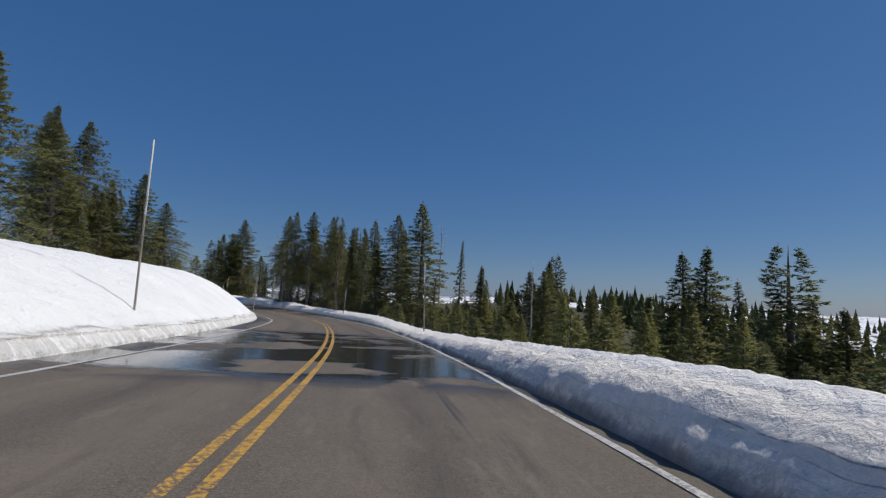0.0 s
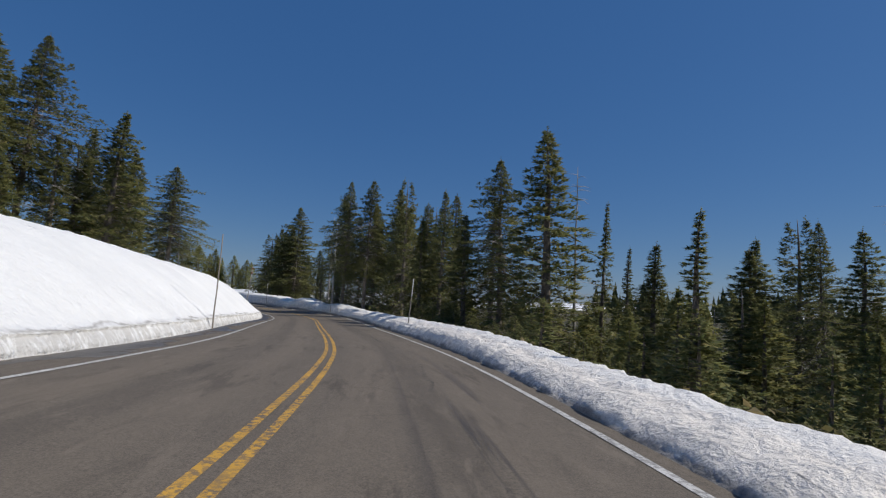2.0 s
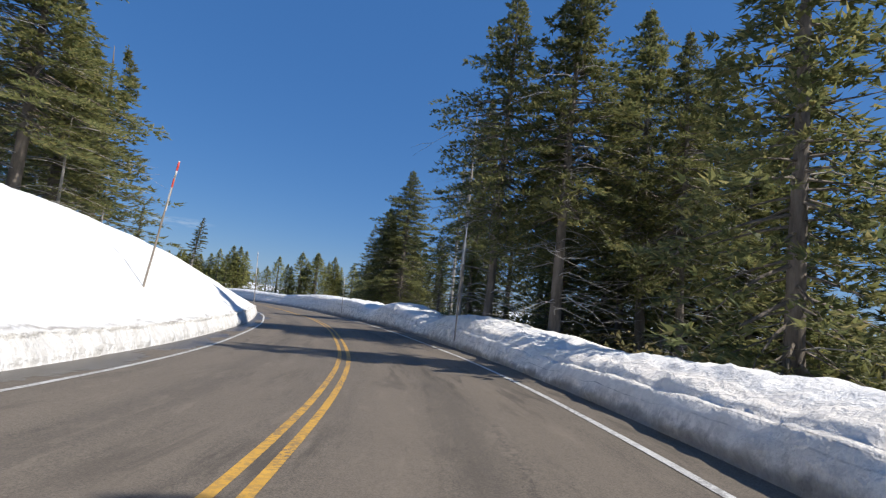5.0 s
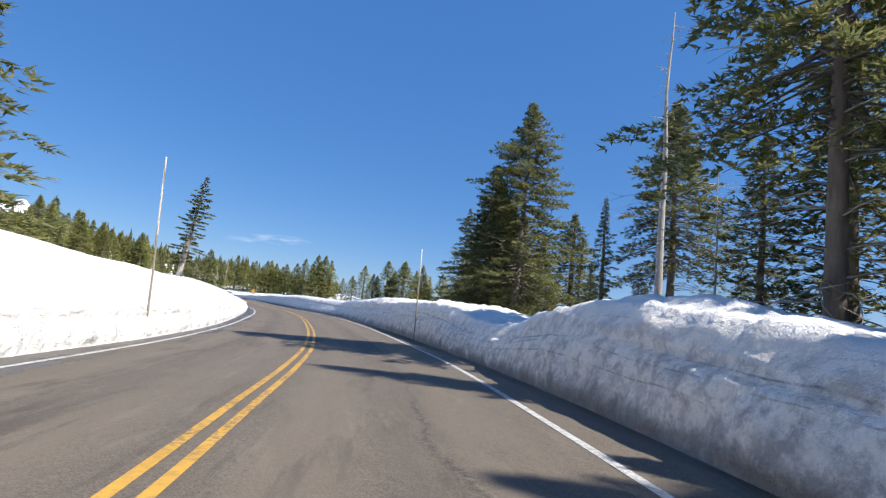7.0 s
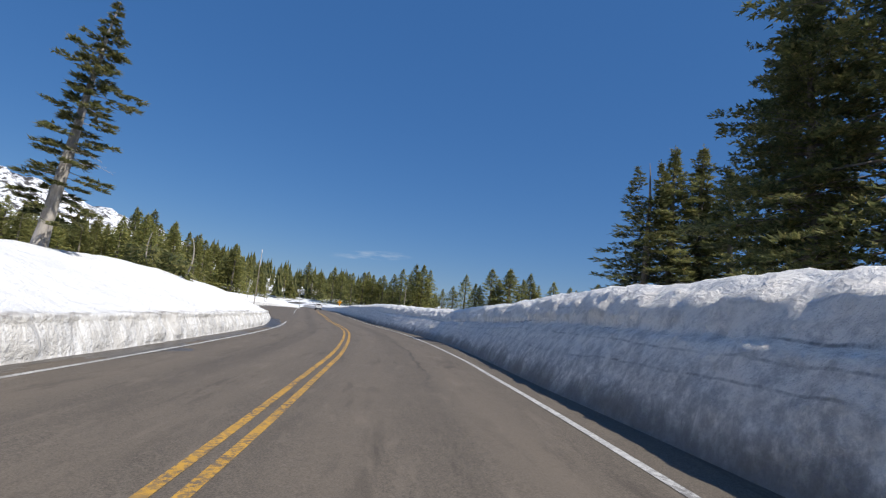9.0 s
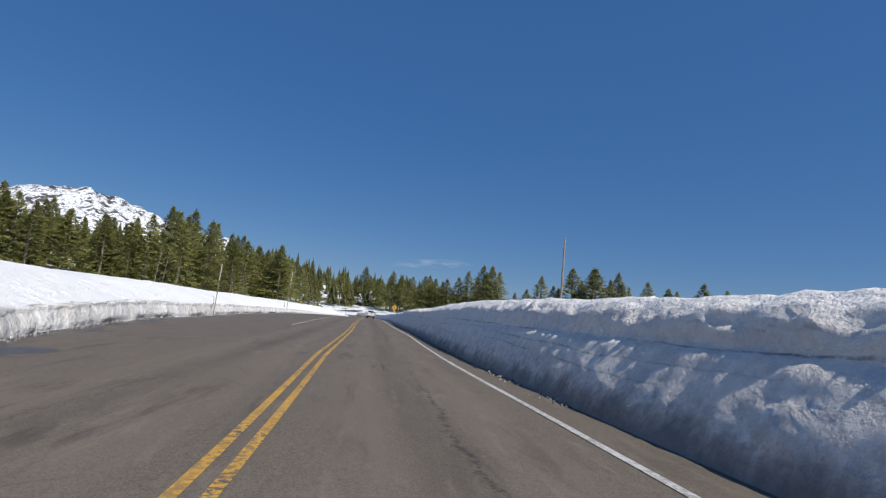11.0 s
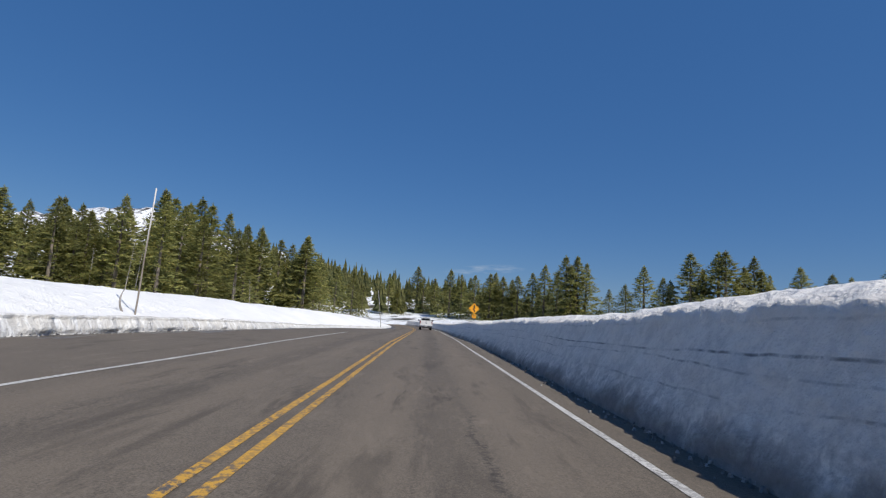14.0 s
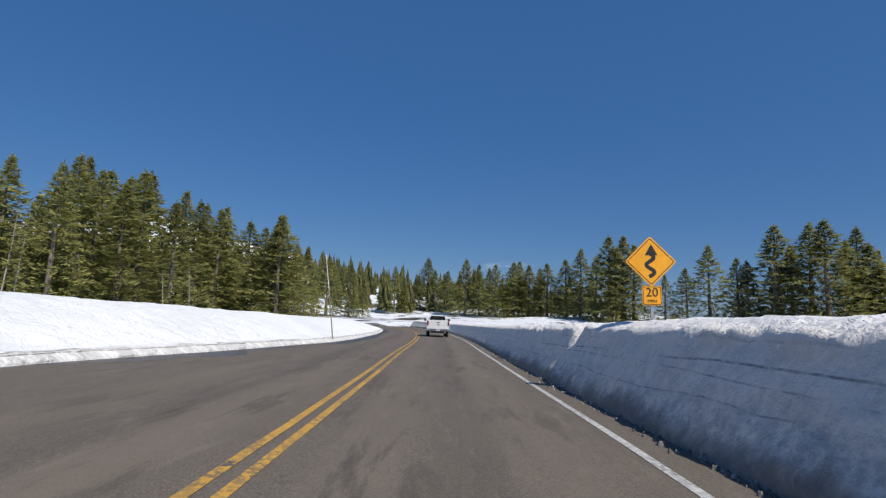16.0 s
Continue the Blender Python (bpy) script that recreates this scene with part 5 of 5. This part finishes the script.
def warning_sign(x, y, z, heading, lean):
    """A winding-road diamond with a speed plaque on a steel post; its origin is the diamond's middle, its face looks to -y."""
    sign = new("warning_sign")
    sign.matrix_basis = pose(x, y, z, 0, 0, heading) @ pose(0, 0, 0, 0, lean, 0)
    part("post", box(-.03, .025, -1.9, .03, .085, .35, .006), M_STEEL, sign, "grey galvanised steel post")
    panel = part("panel", flat(rounded(.35, .35, .046, diamond=True), .004), M_SIGN, sign, "amber diamond panel")
    bm = bmesh.new()
    inner, outer = rounded(.308, .308, .032, diamond=True), rounded(.322, .322, .038, diamond=True)
    a = [bm.verts.new((p, -.002, q)) for p, q in outer]
    b = [bm.verts.new((p, -.002, q)) for p, q in inner]
    for k in range(len(a)):
        m = (k + 1) % len(a)
        bm.faces.new((a[k], a[m], b[m], b[k]))
    part("border", bm, M_BLACK, panel, "thin black border line")
    path = [(-.01 + .078 * math.sin((t - .04) * 9.6) * (1 - .1 * t), -.3 + .44 * t) for t in [i / 24 for i in range(25)]]
    left, right = strip(path, .074)
    bm = bmesh.new()
    lv, rv = [bm.verts.new((p, -.003, q)) for p, q in left], [bm.verts.new((p, -.003, q)) for p, q in right]
    for k in range(24):
        bm.faces.new((lv[k], lv[k + 1], rv[k + 1], rv[k]))
    hx, hz = path[-1]
    bm.faces.new([bm.verts.new((p, -.003, q)) for p, q in ((hx - .115, hz - .02), (hx + .13, hz - .02), (hx + .015, hz + .2))])
    bmesh.ops.recalc_face_normals(bm, faces=bm.faces[:])
    part("arrow", bm, M_BLACK, panel, "black winding arrow pointing up")
    plaque = part("plaque", flat([(p, q - .66) for p, q in rounded(.185, .185, .026)], .004), M_SIGN, sign, "square amber speed plaque")
    bm = bmesh.new()
    a, b = [[bm.verts.new((p, -.002, q - .66)) for p, q in rounded(r, r, .02)] for r in (.172, .161)]
    for k in range(len(a)):
        m = (k + 1) % len(a)
        bm.faces.new((a[k], a[m], b[m], b[k]))
    part("border", bm, M_BLACK, plaque, "thin black border line")
    lettering("20", .24, 0, -.605, -.003, plaque, "number")
    lettering("MPH", .09, 0, -.77, -.003, plaque, "lettering")
    return tagged(sign, "amber winding road warning sign with a 20 mph plaque", "road sign")


warning_sign(-161.92, 209.51, 1.66, 52.5, -1.5)


def loft(sections):
    """A closed body through sections of equal point count, each (y, [(x, z), ...])."""
    bm = bmesh.new()
    rows = [[bm.verts.new((x, y, z)) for x, z in pts] for y, pts in sections]
    n = len(rows[0])
    for a, b in zip(rows, rows[1:]):
        for k in range(n):
            m = (k + 1) % n
            bm.faces.new((a[k], a[m], b[m], b[k]))
    bm.faces.new(rows[0])
    bm.faces.new(rows[-1][::-1])
    bmesh.ops.recalc_face_normals(bm, faces=bm.faces[:])
    return bm


def pickup(s, d):
    """A crew-cab pickup, nose towards +y, its origin on the road under the rear axle."""
    x, y, z = place(s, d, 0)
    _, a, _, _ = along(s)
    truck = new("pickup_truck")
    truck.matrix_basis = pose(x, y, z, 0, 0, math.degrees(math.atan2(-a[0], a[1])))

    def belt(w, z0, z1, bulge=.04):
        return [(-w, z0), (-w - bulge, (z0 + z1) / 2), (-w, z1), (w, z1), (w + bulge, (z0 + z1) / 2), (w, z0)]
    part("bed", loft([(-1.22, belt(.94, .62, 1.4)), (-1.15, belt(.97, .55, 1.43)), (.75, belt(.98, .5, 1.45))]), M_CAR, truck, smooth=False)
    part("cab", loft([(.75, belt(.98, .5, 1.42)), (2.9, belt(.98, .48, 1.4)), (3.1, belt(.98, .48, 1.36))]), M_CAR, truck)
    part("cab_roof", loft([(.8, [(-.86, 1.4), (-.82, 1.45), (-.68, 1.9), (.68, 1.9), (.82, 1.45), (.86, 1.4)]), (1.0, [(-.88, 1.4), (-.84, 1.45), (-.68, 1.96), (.68, 1.96), (.84, 1.45), (.88, 1.4)]),
                             (2.2, [(-.88, 1.4), (-.84, 1.45), (-.67, 1.95), (.67, 1.95), (.84, 1.45), (.88, 1.4)]), (2.95, [(-.88, 1.38), (-.86, 1.4), (-.84, 1.42), (.84, 1.42), (.86, 1.4), (.88, 1.38)])]), M_CAR, truck)
    part("bonnet", loft([(3.1, belt(.97, .5, 1.35)), (4.2, belt(.95, .5, 1.22)), (4.55, belt(.9, .55, 1.12))]), M_CAR, truck)
    gate = part("tailgate", box(-.8, -1.27, .72, .8, -1.2, 1.43, .02), M_CAR, truck)
    part("handle", box(-.13, -1.285, 1.22, .13, -1.268, 1.3, .006), M_TRIM, gate, "black tailgate handle")
    part("badge", flat([(.11 * math.cos(t * .524), 1.06 + .045 * math.sin(t * .524)) for t in range(12)], .008), M_TRIM, gate, "small dark oval badge").matrix_basis = pose(0, -1.28, 0)
    bumper = part("rear_bumper", box(-.96, -1.45, .5, .96, -1.25, .72, .04), M_CHROME, truck, "dull metal rear bumper")
    plate = part("number_plate", box(-.155, -1.462, .55, .155, -1.452, .7, .004), M_PLATE, bumper, "pale number plate")
    part("plate_bar", box(-.11, -1.466, .6, .11, -1.463, .65), M_TRIM, plate)
    part("under_frame", box(-.6, -1.2, .36, .6, 4.2, .52, .03), M_TRIM, truck)
    for sx in (-1, 1):
        part("tail_light", box(min(sx * .85, sx * .97), -1.285, 1.02, max(sx * .85, sx * .97), -1.15, 1.4, .02), M_LENS, truck, "red tail light")
        mirror = part("wing_mirror", box(min(sx * 1.0, sx * 1.24), 2.45, 1.4, max(sx * 1.0, sx * 1.24), 2.55, 1.62, .03), M_TRIM, truck, "black wing mirror")
        part("side_window", loft([(1.1, [(sx * .845, 1.46), (sx * .85, 1.46), (sx * .705, 1.88), (sx * .695, 1.88)]), (2.5, [(sx * .85, 1.46), (sx * .855, 1.46), (sx * .71, 1.86), (sx * .7, 1.86)])]), M_GLASS, truck)
        for wy in (0.0, 3.68):
            wheel = new("wheel")
            wheel.parent = truck
            wheel.matrix_basis = pose(sx * .84, wy, .39, 0, 90, 0)
            v, f = tube([((0, 0, -.13), .3), ((0, 0, -.125), .37), ((0, 0, -.08), .39), ((0, 0, .08), .39), ((0, 0, .125), .37), ((0, 0, .13), .3)], 28)
            f.append(tuple(reversed(range(28))))
            mesh_ob("tyre", v, f, M_RUBBER, wheel, "black tyre")
            v, f = tube([((0, 0, -.134), .25), ((0, 0, 0), .27), ((0, 0, .134), .25)], 24)
            f.append(tuple(reversed(range(24))))
            mesh_ob("rim", v, f, M_CHROME, wheel, "metal rim")
    part("rear_window", loft([(.79, [(-.74, 1.5), (.74, 1.5), (.63, 1.86), (-.63, 1.86)]), (.8, [(-.74, 1.5), (.74, 1.5), (.63, 1.86), (-.63, 1.86)])]), M_GLASS, truck, "dark rear window")
    part("brake_light", box(-.18, .86, 1.9, .18, .92, 1.93, .006), M_LENS, truck, "thin high brake light")
    part("exhaust", box(.55, -1.4, .36, .65, -1.0, .43, .02), M_STEEL, truck)
    return tagged(truck, "white crew-cab pickup truck on the road ahead, seen from behind", "pickup truck")


pickup(312.6, lane(312) + 1.75)


def bent_sapling(s, d, h, bow, turn, skirt):
    """A pale stem bowed by the snow, with a skirt of green at its foot."""
    x, y, z = place(s, d, ground(s, d))
    thing = new("bent_sapling")
    thing.matrix_basis = pose(x, y, z, 0, 0, turn)
    rings = [((bow * math.sin(t * 2.6) * h * .3, 0, h * t - .2), .05 * (1 - t) + .012) for t in [i / 9 for i in range(10)]]
    v, f = tube(rings, 7)
    mesh_ob("stem", v, f, M_DEAD, thing, "pale bowed stem")
    rng, leaf, lf = random.Random(int(s * 7)), [], []
    for _ in range(int(420 * skirt)):
        a, r, zz = rng.random() * 6.28, .75 * skirt * rng.random() ** .5, rng.random() ** 1.5 * h * .55
        px, py = -.4 * skirt + r * math.cos(a), r * math.sin(a)
        ln, q = rng.uniform(.14, .34), len(leaf)
        dx, dy = math.cos(a) * ln, math.sin(a) * ln
        leaf += [(px, py, zz), (px + dx * .5 - dy * .3, py + dy * .5 + dx * .3, zz + .02), (px + dx, py + dy, zz - .1), (px + dx * .5 + dy * .3, py + dy * .5 - dx * .3, zz - .04)]
        lf.append((q, q + 1, q + 2, q + 3))
    if skirt:
        mesh_ob("foliage", leaf, lf, M_NEEDLE, thing, smooth=False)
    return tagged(thing, "small sapling bowed over on the open snow bank", "sapling", "bowed saplings")


bent_sapling(166.3, -8.9, 1.9, -.7, 20, 1.0)
bent_sapling(166.6, -7.5, 2.2, .6, 30, .9)
bent_sapling(214.9, -10.0, 1.0, .8, 100, 0)
bent_sapling(247.2, -9.6, 1.2, -.8, 100, 0)
